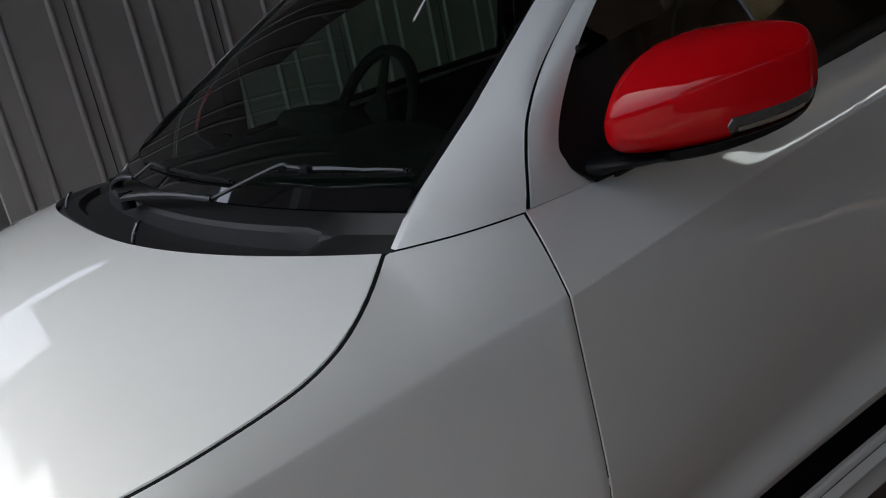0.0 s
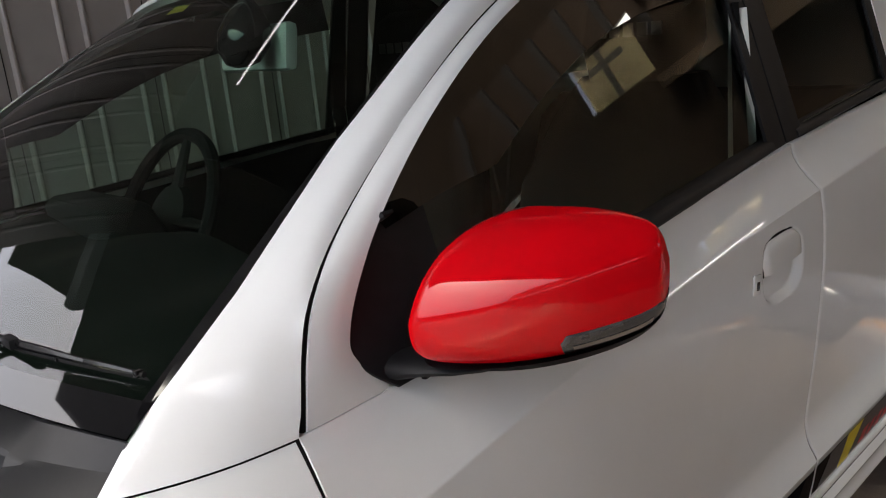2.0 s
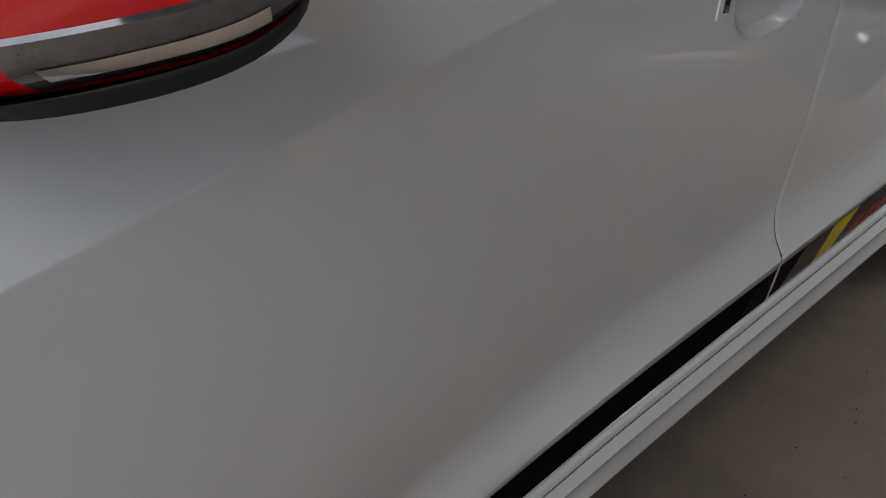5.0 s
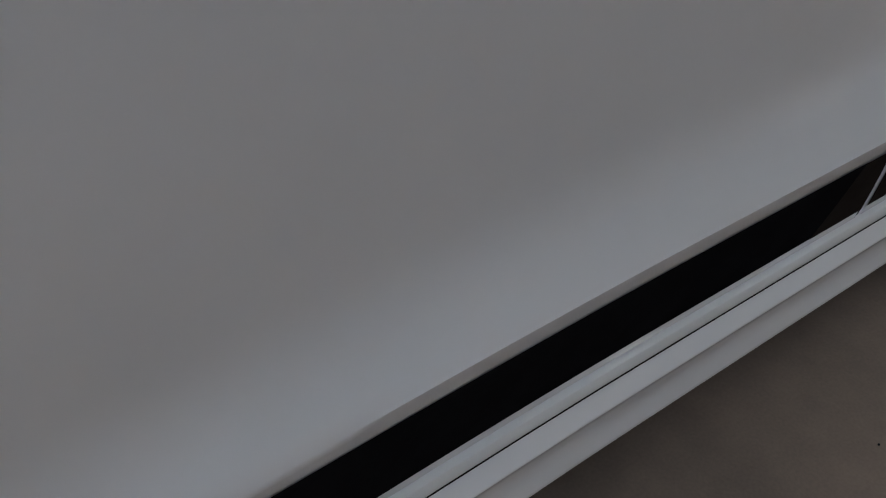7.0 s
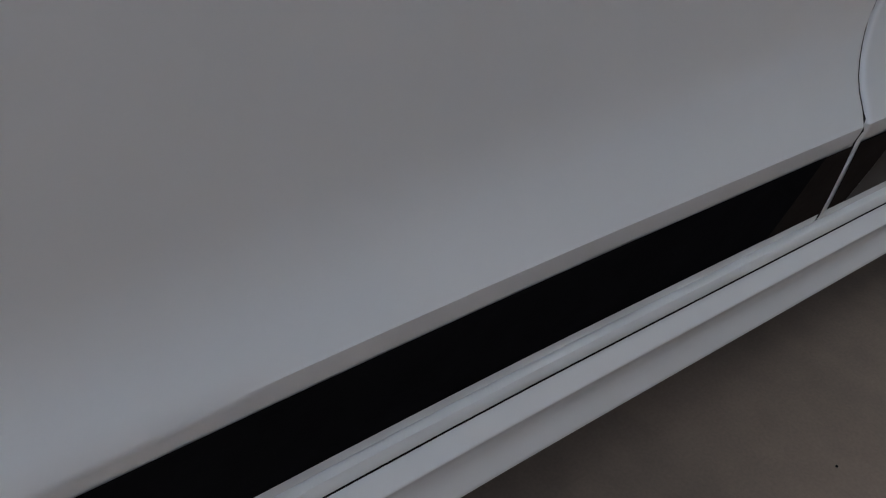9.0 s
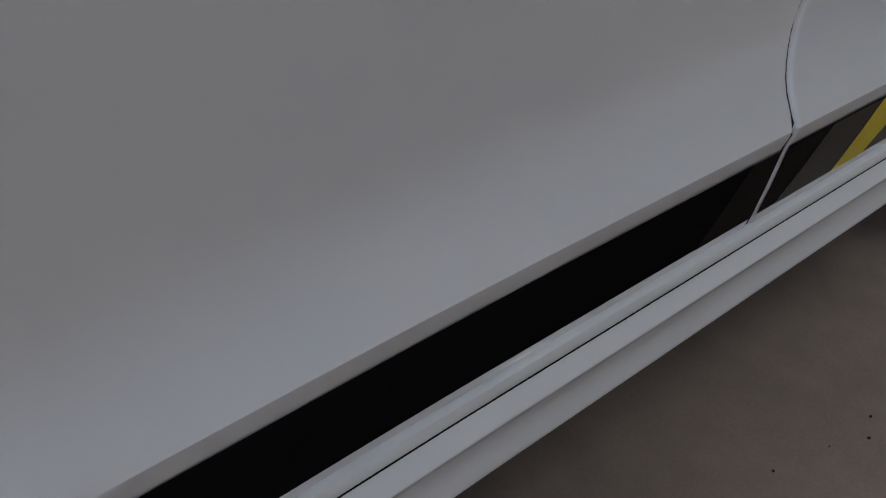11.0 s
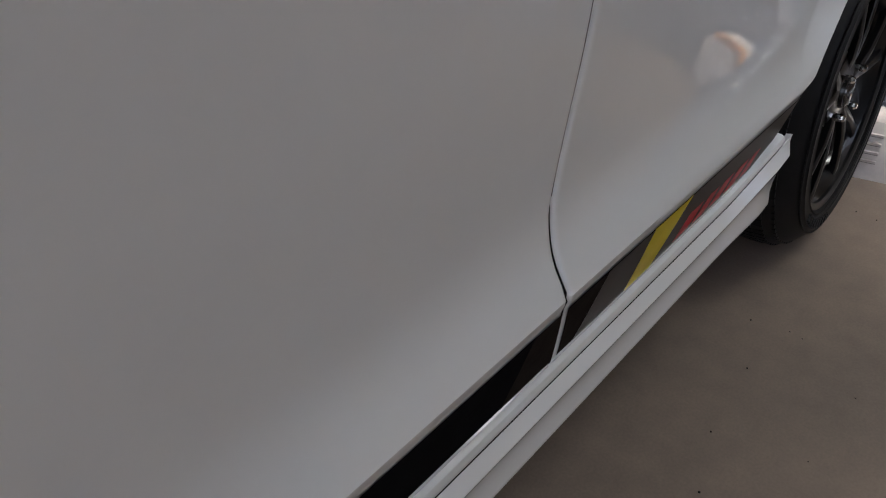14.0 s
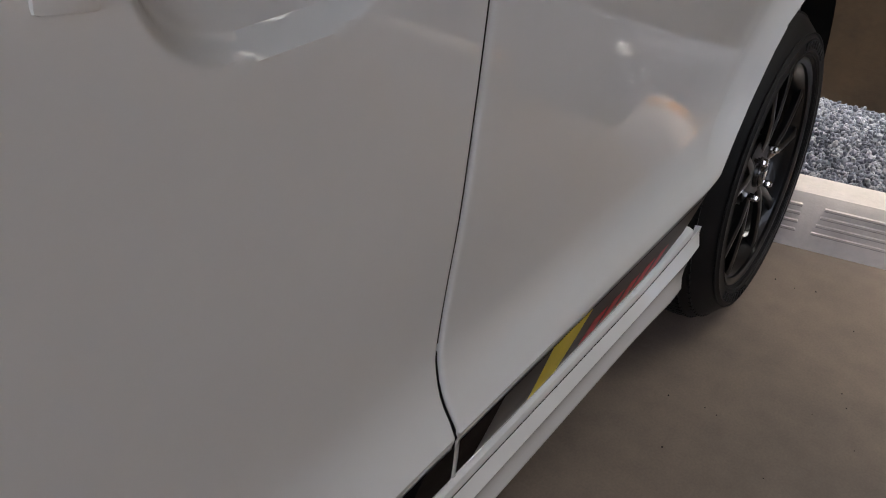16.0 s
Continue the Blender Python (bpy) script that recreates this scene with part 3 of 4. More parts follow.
for y, z in SKIRT:
    row = []
    f = max(0.0, (z - 0.1860) / 0.0808)
    for x in lin(0.36, 2.02, 22) + lin(2.035, 2.166, 12):
        t = max(0.0, (x - 2.02) / 0.146)
        e = t * t * (3 - 2 * t)
        if f > .95:
            y_in = y - (y - .0605) * e
        else:
            y_in = y
        row.append((x + 0.012 * (1 - f) * t - 0.017 * math.sin(math.pi * f) * e, foot_y(x, y_in) - 0.012 * e * f - 0.011 * e, z + 0.061 * e * f + 0.016 * e * (1 - f)))
    rows.append(row)
bm = sheet(rows, 0.0)
end = [r[-1] for r in rows]
grid_into(bm, [end, [(p[0] - .004, p[1] + .008, p[2]) for p in end]])
skirt = part("side_skirt", bm, WHITE, car, "white aerodynamic side skirt")
part("side_skirt", sheet(mirror_y(rows), 0.0), WHITE, car, "white aerodynamic side skirt")
bm = bmesh.new()
box_into(bm, (0.35, 0.10, 0.19), (2.12, 1.37, 0.30), 0.01)
# two lower boxes added to block light and deepen the shade under the car
box_into(bm, (0.35, 0.18, 0.135), (2.12, 1.29, 0.19), 0.01)
box_into(bm, (2.12, 0.27, 0.16), (2.84, 1.20, 0.30), 0.01)
part("underbody_and_blockers", bm, SEAM_DARK, car)

# ---- stripes on the door feet ----------------------------------------------------
def foot_at(z):
    return at_x(sorted((zz, yy) for yy, zz in DOOR_FOOT), z)


def decal(name, parent, xb0, xb1, xt0, xt1, material, zb=0.3015, zt=0.392, out=0.0007, n=24, m=6):
    rows = []
    for t in lin(0, 1, m):
        z = zb + (zt - zb) * t
        row = []
        for s in lin(0, 1, n):
            x = (xb0 + (xb1 - xb0) * s) * (1 - t) + (xt0 + (xt1 - xt0) * s) * t
            row.append((x, foot_y(x, foot_at(z)) - out, z - out * 0.3))
        rows.append(row)
    bm = bmesh.new()
    grid_into(bm, rows)
    return part(name, bm, material, parent)


E_ = 0.0050
SL = 0.40 * (0.412 - 0.3015)   # slant of the gap at the lower edge
ST = 0.40 * (0.412 - 0.391)
decal("black_stripe", front_door, .475, 1.512, .475, 1.519, DECAL_BLACK, n=40)
decal("brown_stripe", front_door, 1.5105, GAP_B + SL - E_, 1.5175, GAP_B + ST - E_, DECAL_DARK, out=.0010, n=6)
decal("brown_stripe", rear_door, GAP_B + SL + E_, 1.632, GAP_B + ST + E_, 1.641, DECAL_DARK, n=6)
decal("grey_stripe", rear_door, 1.631, 1.7325, 1.640, 1.7275, DECAL_GREY, out=.0010, n=8)
decal("yellow_stripe", rear_door, 1.732, 1.790, 1.727, 1.811, DECAL_YELLOW, out=.0013, n=6)
decal("grey_stripe", rear_door, 1.7890, 2.115, 1.8125, 2.140, DECAL_GREY, n=20)
decal("stripe_edge", rear_door, GAP_B + ST + E_, 2.139, GAP_B + ST + E_ - .001, 2.140, DECAL_BLACK, zb=.3905, zt=.3930, out=0.0011, n=40, m=3)
# slanted blocks of a red word mark, no letters
x = 1.838
for wdt in (.046, .038, .038, .040, .034):
    decal("red_mark", rear_door, x, x + wdt * .88, x + .010, x + wdt, DECAL_RED, zb=.310, zt=.348, out=0.0013, n=4, m=4)
    x += wdt + .006

# ---- wheels ------------------------------------------------------------------------
def wheel(cx, cy, face):
    """face -1: outer side towards smaller y."""
    w = new("wheel")
    w.parent = car
    tagged(w, label="black multi-spoke alloy wheel with a low profile tyre")
    c = (cx, cy, HUB_Z)
    R, r = 0.2785, 0.200
    prof = [(r - .012, .012), (r, .004), (r + .004, .0015), (r + .010, -.004), (r + .012, -.0065), (r + .014, -.006), (r + .030, -.006), (r + .032, -.0072), (r + .034, -.0045), (r + .037, -.003), (r + .050, .008), (r + .063, .021), (r + .072, .035), (R - .001, .050), (R, .075), (R - .001, .100), (R - .006, .116), (R - .018, .130), (r + .04, .140), (r, .134), (r - .012, .126)]
    bm = bmesh.new()
    lathe_into(bm, [(a, b * -face) for a, b in prof], c, 72)
    part("tyre", bm, TYRE, w, "black low profile tyre")
    # tread blocks
    bm = bmesh.new()
    for k in range(96):
        a = 2 * math.pi * k / 96
        for y0, y1, dr in ((.026, .040, -.009), (.043, .058, -.0005), (.061, .080, .0012), (.083, .100, .0008), (.103, .115, -.003)):
            m = Matrix.Translation(c) @ Matrix.Rotation(-a, 4, "Y")
            top = R + dr
            box_into(bm, (R - .018, min(y0 * -face, y1 * -face), -.0070), (top, max(y0 * -face, y1 * -face), .0070), 0, m)
    part("tread", bm, TYRE, w, smooth=False)
    # raised marks on the sidewall
    for a0 in (0.9, 4.0):
        bm = bmesh.new()
        for k in range(8):
            a = a0 + k * 0.085
            m = Matrix.Translation(c) @ Matrix.Rotation(-a, 4, "Y")
            y = -.0082
            box_into(bm, (r + .016, min(y * -face, (y + .004) * -face), -.006), (r + .028, max(y * -face, (y + .004) * -face), .006), 0.001, m)
        part("sidewall_mark", bm, RUBBER, w, smooth=False)
    for rad, dy in ((r + .006, -.0042), (r + .040, -.0030)):
        bm = bmesh.new()
        lathe_into(bm, [(rad + .0016 * math.cos(q), (dy + .0016 * math.sin(q)) * -face) for q in lin(0, 2 * math.pi * 7 / 8, 8)] + [(rad + .0016, dy * -face)], c, 64)
        part("bead_ring", bm, RUBBER, w)
    # rim barrel and lip
    bm = bmesh.new()
    lip = [(r - .030, .150), (r - .030, .060), (r - .026, .030), (r - .016, .016), (r - .010, .010), (r - .010, .005), (r - .004, .001), (r + .001, .001), (r + .002, .006), (r - .004, .014)]
    lathe_into(bm, [(a, b * -face) for a, b in lip], c, 72)
    rim = part("rim", bm, RIM_BLACK, w, "gloss gunmetal rim")
    spokes = {}
    for k in range(10):
        # five pairs that spread from the hub to the rim
        lean = 1 if k % 2 else -1
        a = 2 * math.pi * (k // 2) / 5 + lean * 0.17 + 0.30
        if lean not in spokes:
            bm = bmesh.new()
            pts = [(.034, .020, .013, .014), (.060, .014, .0090, .013), (.100, .010, .0070, .013), (.146, .010, .0068, .013), (.174, .011, .0085, .015), (.187, .012, .015, .017)]
            rws = []
            for rad, y, hw, th in pts:
                ys = [(y + .003), y, y, (y + .003), y + th, y + th]
                xs = [-hw, -hw * .55, hw * .55, hw, hw * .7, -hw * .7]
                off = lean * .16 * (rad - .100)
                rws.append([(rad, yy * -face, xx + off) for xx, yy in zip(xs, ys)])
            vs = grid_into(bm, rws, closed_u=True)
            bm.faces.new(vs[0])
            bm.faces.new(vs[-1])
            o = part("spoke", bm, RIM_BLACK, w, angle=50)
            spokes[lean] = o.data
        else:
            o = new("spoke", spokes[lean])
            o.parent = w
        o.matrix_basis = Matrix.Translation(c) @ Matrix.Rotation(-a, 4, "Y")
    bm = bmesh.new()
    lathe_into(bm, [(a, b * -face) for a, b in ((.0, .012), (.022, .012), (.026, .014), (.028, .020), (.044, .019), (.062, .024), (.064, .045), (.0, .05))], c, 40)
    part("hub", bm, RIM_BLACK, w)
    bm = bmesh.new()
    lathe_into(bm, [(a, b * -face) for a, b in ((0, .006), (.018, .007), (.024, .011), (.025, .016))], c, 32)
    part("centre_cap", bm, GLOSS_BLACK, w)
    nut = None
    for k in range(4):
        a = math.pi / 4 + math.pi / 2 * k
        if nut is None:
            bm = bmesh.new()
            lathe_into(bm, [(q, b * -face) for q, b in ((0, .000), (.0035, .000), (.0056, .002), (.0066, .006), (.0066, .024))], (0, 0, 0), 6)
            nut = part("lug_nut", bm, CHROME, w, "chrome lug nut")
            o = nut
        else:
            o = new("lug_nut", nut.data)
            o.parent = w
        o.matrix_basis = Matrix.Translation((c[0] + .047 * math.cos(a), c[1], c[2] + .047 * math.sin(a)))
    bm = bmesh.new()
    lathe_into(bm, [(q, b * -face) for q, b in ((.03, .075), (.118, .075), (.12, .078), (.12, .092), (.03, .092))], c, 40)
    part("brake_disc", bm, STEEL, w)
    # slight negative camber of the lowered car
    w.matrix_basis = Matrix.Translation(Vector(c) + Vector((0, 0, .003))) @ Matrix.Rotation(radians(3.0 * face), 4, "X") @ Matrix.Translation(-Vector(c))
    return w


wheel(HUB_R, 0.0355, -1)
wheel(HUB_F, 0.040, -1)
wheel(HUB_R, 2 * YC - 0.0355, 1)
wheel(HUB_F, 2 * YC - 0.040, 1)
# dark wheel houses
for cx in (HUB_F, ARCH_X):
    for s in (0, 1):
        bm = bmesh.new()
        prof = [(ARCH + .004, .072), (ARCH + .006, .10), (ARCH + .006, .30), (.10, .32)]
        y = [(a, b if not s else 2 * YC - b) for a, b in prof]
        lathe_into(bm, y, (cx, 0, HUB_Z), 30, -0.04, math.pi + 0.04)
        part("wheel_house", bm, SEAM_DARK, car)

# ---- rear quarter, tail and nose: the rest of the shell ---------------------------
rows = [(ARCH_X + ARCH * math.cos(a), HUB_Z + ARCH * math.sin(a)) for a in lin(math.pi, 0, 41)]
quarter = []
for (ax, az) in [p for p in rows if p[1] >= HUB_Z + ARCH * 0.80 or p[0] > ARCH_X]:
    col = []
    tx = 2.205 + (ax - 2.27) / (2.80 - 2.27) * (2.83 - 2.205)
    tz = min(belt_z(2.2) + 0.012, 1.075)
    for t in lin(0, 1, 16):
        x, z = ax + (tx - ax) * t, az + (tz - az) * t
        col.append((x, side_y(x, max(z, 0.415)), z))
    quarter.append(col)
both_sides("rear_quarter", quarter, WHITE, 0.012, "pearl white rear quarter panel")
# rear corner, tailgate and bumper as one rounded shell
rows = []
for z, xo in ((.25, 2.84), (.32, 2.88), (.45, 2.89), (.60, 2.88), (.75, 2.87), (.90, 2.86), (1.04, 2.83), (1.15, 2.80), (1.28, 2.74), (1.38, 2.70)):
    row = []
    for u in lin(-1, 1, 25):
        k = abs(u)
        edge_y = side_y(2.80, max(z, .42)) if z < 1.05 else glasshouse_y(2.2, z)
        row.append((xo - 0.10 * k ** 6, YC + u * (YC - edge_y), z))
    rows.append(row)
part("tailgate", sheet(rows, 0.02, (-1, 0, 0)), WHITE, car, "pearl white tailgate and bumper")
rows = [[(x, glasshouse_y(2.2, belt_z(2.2) + (top_z(min(x, 2.6)) - belt_z(2.2)) * t), belt_z(2.2) + (1.37 - belt_z(2.2)) * t) for x in lin(2.14, 2.74, 10)] for t in lin(0, 1, 6)]
both_sides("rear_pillar", rows, WHITE, 0.01, "pearl white rear pillar")
rows = []
for z, xo in ((.20, -.44), (.30, -.47), (.45, -.48), (.60, -.475), (.72, -.465), (.80, -.44)):
    rows.append([(xo + 0.13 * abs(u) ** 3.0, YC + u * (YC - .14), z) for u in lin(-1, 1, 25)])
part("front_bumper", sheet(rows, 0.02, (1, 0, 0)), WHITE, car, "pearl white front bumper")

# ---- the garage ---------------------------------------------------------------------
CONCRETE = mat("worn_concrete_floor", (0.185, 0.143, 0.112), rough=0.75, noise=0.0, scale=2.2, color2=(0.098, 0.077, 0.063), detail=8, bump=0.12, bump_scale=45, rough_var=0.12, specks=0.08)
GROUND = mat("grey_asphalt", (0.05, 0.05, 0.05), rough=0.9, noise=0.2, scale=3, bump=0.3, bump_scale=80)
SIDING = mat("grey_metal_siding", (0.30, 0.28, 0.265), rough=0.38, metal=0.25, noise=0.15, scale=1.5, rough_var=0.06)
DARK_WALL = mat("dark_painted_sheet", (0.05, 0.048, 0.046), rough=0.55, noise=0.2, scale=2)
CEIL = mat("dark_ceiling_sheet", (0.085, 0.086, 0.080), rough=0.6, noise=0.15, scale=2)
BEAM = mat("steel_beam", (0.12, 0.11, 0.10), rough=0.5, noise=0.2, scale=5)
BROWN = mat("brown_fence_board", (0.070, 0.042, 0.019), rough=0.7, noise=0.3, scale=6, bump=0.15, bump_scale=60)
TAN = mat("tan_boarding", (0.125, 0.085, 0.055), rough=0.6, noise=0.25, scale=4)
RAIL = mat("tan_timber_rail", (0.20, 0.14, 0.085), rough=0.6, noise=0.25, scale=6)
KERB = mat("pale_cast_concrete", (0.63, 0.575, 0.535), rough=0.85, noise=0.16, scale=9, bump=0.06, bump_scale=160)
GRAVEL = mat("blue_grey_gravel", (0.10, 0.11, 0.14), rough=0.8, noise=0.5, scale=25)

bm = bmesh.new()
box_into(bm, (-0.75, -3.6, -0.12), (2.925, 2.32, 0.0), 0.002)
floor = bm_object("floor", bm, CONCRETE, smooth=False)
tagged(floor, label="worn brownish concrete garage floor", category="floor", kind="structure")
bm = bmesh.new()
grid_into(bm, [[(-400, -400, -.13), (400, -400, -.13)], [(-400, 400, -.13), (400, 400, -.13)]])
ground = bm_object("ground", bm, GROUND, smooth=False)
tagged(ground, label="dark grey asphalt ground outside", category="ground", kind="structure")

WALL_Y, WALL_X0, WALL_X1, WALL_H = 2.30, 0.127, 3.9, 2.46
bm = bmesh.new()
box_into(bm, (WALL_X0, WALL_Y + 0.012, 0), (WALL_X1, WALL_Y + 0.09, WALL_H))
wall_right = bm_object("wall_right", bm, SIDING, smooth=False)
tagged(wall_right, label="dark grey ribbed metal garage wall", category="wall", kind="structure")
# ribs of the siding: pairs of narrow flutes, a lap seam in every second pair
rib = None
for k in range(-9, 14):
    xc = 0.729 + 0.242 * k
    if not WALL_X0 + 0.05 < xc < WALL_X1 - 0.05:
        continue
    for dx in (-0.041, 0.041):
        if rib is None:
            bm = bmesh.new()
            prof = [(-.012, .0125), (-.007, .004), (-.003, .0), (.003, .0), (.007, .004), (.012, .0125)]
            grid_into(bm, [[(a, b, 0.0) for a, b in prof], [(a, b, WALL_H) for a, b in prof]])
            rib = bm_object("wall_rib", bm, SIDING, wall_right)
            o = rib
        else:
            o = new("wall_rib", rib.data)
            o.parent = wall_right
        o.matrix_basis = Matrix.Translation((xc + dx, WALL_Y, 0))
    if k % 2:
        bm = bmesh.new()
        box_into(bm, (xc + 0.006, WALL_Y + .0095, 0), (xc + 0.0085, WALL_Y + .0125, WALL_H))
        bm_object("lap_seam", bm, SEAM_DARK, wall_right, smooth=False)


def structure_box(name, lo, hi, material, label, category, bevel=0.0):
    bm = bmesh.new()
    box_into(bm, lo, hi, bevel)
    o = bm_object(name, bm, material, smooth=False)
    return tagged(o, label=label, category=category, kind="structure")


# roof sheets with a slanting seam of daylight between two of them
def roof_sheet(outline):
    bm = bmesh.new()
    low = [bm.verts.new((x, y, 2.78)) for x, y in outline]
    high = [bm.verts.new((x, y, 2.786)) for x, y in outline]
    n = len(outline)
    bm.faces.new(low[::-1])
    bm.faces.new(high)
    for k in range(n):
        bm.faces.new((low[k], low[(k + 1) % n], high[(k + 1) % n], high[k]))
    return tagged(bm_object("ceiling", bm, CEIL, smooth=False), label="dark sheet metal garage ceiling", category="ceiling", kind="structure")


def rectangle(x0, y0, x1, y1):
    return [(x0, y0), (x1, y0), (x1, y1), (x0, y1)]


SEAM = ((0.85, 2.245), (1.60, 2.031), 0.034)      # two ends of the seam and its width
for outline in (rectangle(-0.66, -2.66, 3.24, 1.60),
                rectangle(-0.80, 1.60, 0.85, 2.94), rectangle(1.60, 1.60, 3.24, 2.94), rectangle(-0.37, 2.94, 3.24, 4.60),
                [(0.85, 1.60), (1.60, 1.60), SEAM[1], SEAM[0]],
                [(0.85, SEAM[0][1] + SEAM[2]), (1.60, SEAM[1][1] + SEAM[2]), (1.60, 2.94), (0.85, 2.94)]):
    roof_sheet(outline)
structure_box("wall_neighbour", (-4.0, 6.0, 0), (1.5, 6.2, 3.2), DARK_WALL, "grey wall of the plot next door", "wall")
structure_box("roof_beam", (-0.37, 2.94, 2.68), (2.60, 3.06, 2.78), mat("pale_steel", (0.42, 0.46, 0.50), rough=0.4, noise=0.15, scale=4), "pale grey steel beam under the roof", "beam")
# wall across the bay: a strip of daylight through it and a small window
for (x0, z0), (x1, z1) in (((-2.5, 0), (2.5, 1.50)), ((0.58, 1.50), (2.5, 1.66)), ((-2.5, 1.66), (1.74, 2.10)), ((1.74, 1.66), (2.5, 1.72)), ((2.26, 1.72), (2.5, 2.10)), ((-2.5, 2.10), (2.5, 2.78))):
    structure_box("wall_left", (x0, -2.66, z0), (x1, -2.58, z1), DARK_WALL, "dark grey metal wall across the bay", "wall")
for x, z0, z1 in ((-1.30, 1.50, 1.66), (-0.10, 1.50, 1.66), (1.98, 1.72, 2.10)):
    structure_box("window_bar", (x, -2.645, z0), (x + .05, -2.595, z1), BEAM, "grey steel bar in the opening of the wall", "window bar")
# unseen wall, added to keep low sky out of the red mirror's reflection
structure_box("sky_blocker", (-7.2, -14, -.13), (-7.0, 16, 2.0), DARK_WALL, "unseen dark wall added in front to cut off the low sky", "wall")
# rear wall: a boarded fence with openings in its upper part
REAR_WALL = ((-5.0, 0, 2.30, 1.72, BROWN), (-5.0, 1.72, -1.30, 2.13, BROWN), (-0.87, 1.72, 2.30, 1.86, BROWN), (-0.87, 1.86, 2.30, 2.13, TAN),
             (-1.30, 1.99, -0.87, 2.13, TAN), (-5.0, 2.13, -1.62, 2.195, BROWN), (-0.85, 2.13, 2.30, 2.195, TAN), (-5.0, 2.195, 2.30, 2.40, TAN), (-5.0, 2.40, 2.30, 3.30, BROWN))
for y0, z0, y1, z1, material in REAR_WALL:
    structure_box("wall_rear", (3.62, y0, z0), (3.70, y1, z1), material, "brown and tan boarded rear wall with openings", "wall")
structure_box("wall_rail", (3.58, -0.87, 1.62), (3.62, 2.30, 1.68), RAIL, "tan timber rail on the rear wall", "rail")
for k in range(9):
    y = -0.80 + .20 * k
    structure_box("batten", (3.595, y, 1.86), (3.62, y + .045, 2.10), BEAM, "dark timber batten on the rear wall", "batten")
    y = -2.10 + .22 * k
    structure_box("batten", (3.595, y, 2.195), (3.62, y + .045, 2.40), BEAM, "dark timber batten on the rear wall", "batten")
for y0, z0, y1, z1 in ((-1.085, 1.72, -1.055, 1.965), (-1.20, 1.88, -1.085, 1.91), (-1.055, 1.88, -.95, 1.91), (-0.985, 2.13, -0.96, 2.195)):
    structure_box("window_bar", (3.605, y0, z0), (3.618, y1, z1), BEAM, "dark bar in the opening of the rear wall", "window bar")
structure_box("wall_outbuilding", (4.60, -1.75, -.13), (4.70, 0.4, 2.50), mat("cream_render", (0.55, 0.47, 0.27), rough=0.8, noise=0.1, scale=3), "cream wall of the building behind the fence", "wall")
for x in (-0.60, 0.45, 1.45, 2.50):
    structure_box("roof_beam", (x - .04, -2.58, 2.66), (x + .04, 1.72 if x < 0 else 2.30, 2.78), BEAM, "grey steel roof beam", "beam")
for x in (-2.56, 2.50):
    structure_box("post", (x, -2.67, 0), (x + .06, -2.57, 2.78), BEAM, "grey steel post", "post")

# ---- gravel bed behind the bay ---------------------------------------------------------
bm = bmesh.new()
box_into(bm, (2.925, -2.58, -0.12), (3.62, 2.30, 0.035))
bed = bm_object("gravel_bed", bm, GRAVEL, smooth=False)
tagged(bed, label="bed of blue-grey gravel", category="gravel", kind="structure")
rng = random.Random(4)
ico = bmesh.new()
bmesh.ops.create_icosphere(ico, subdivisions=1, radius=1.0)
base_v = [v.co.copy() for v in ico.verts]
base_f = [[v.index for v in f.verts] for f in ico.faces]
ico.free()
verts, faces = [], []
for k in range(17000):
    x, y = rng.uniform(2.93, 3.60), rng.uniform(-1.3, 0.62)
    r = rng.uniform(0.0042, 0.0090)
    m = Matrix.Translation((x, y, 0.037 + rng.uniform(0, .008))) @ Euler((rng.uniform(0, 6), rng.uniform(0, 6), rng.uniform(0, 6))).to_matrix().to_4x4() @ Matrix.Diagonal((r * rng.uniform(.8, 1.4), r * rng.uniform(.7, 1.1), r * rng.uniform(.5, .9), 1))
    o = len(verts)
    verts.extend(tuple(m @ v) for v in base_v)
    faces.extend([i + o for i in f] for f in base_f)
me = bpy.data.meshes.new("gravel")
me.from_pydata(verts, [], faces)
STONE = bpy.data.materials.new("gravel_stones")
STONE.use_nodes = True
nt = STONE.node_tree
geo, ramp = nt.nodes.new("ShaderNodeNewGeometry"), nt.nodes.new("ShaderNodeValToRGB")
nt.links.new(geo.outputs["Random Per Island"], ramp.inputs["Fac"])
els = ramp.color_ramp.elements
els[0].position, els[0].color = 0.0, (0.045, 0.048, 0.062, 1)
els[1].position, els[1].color = 1.0, (0.30, 0.30, 0.325, 1)
e = els.new(0.55)
e.color = (0.105, 0.115, 0.150, 1)
nt.links.new(ramp.outputs["Color"], nt.nodes["Principled BSDF"].inputs["Base Color"])
nt.nodes["Principled BSDF"].inputs["Roughness"].default_value = 0.75
for p in me.polygons:
    p.use_smooth = False
me.materials.append(STONE)
tagged(new("gravel", me), label="loose blue-grey crushed stones", category="gravel", kind="stuff")

# ---- wheel stops ------------------------------------------------------------------------
ORANGE = mat("orange_reflector", (0.75, 0.26, 0.03), rough=0.3, coat=0.5, noise=0.1, scale=60)


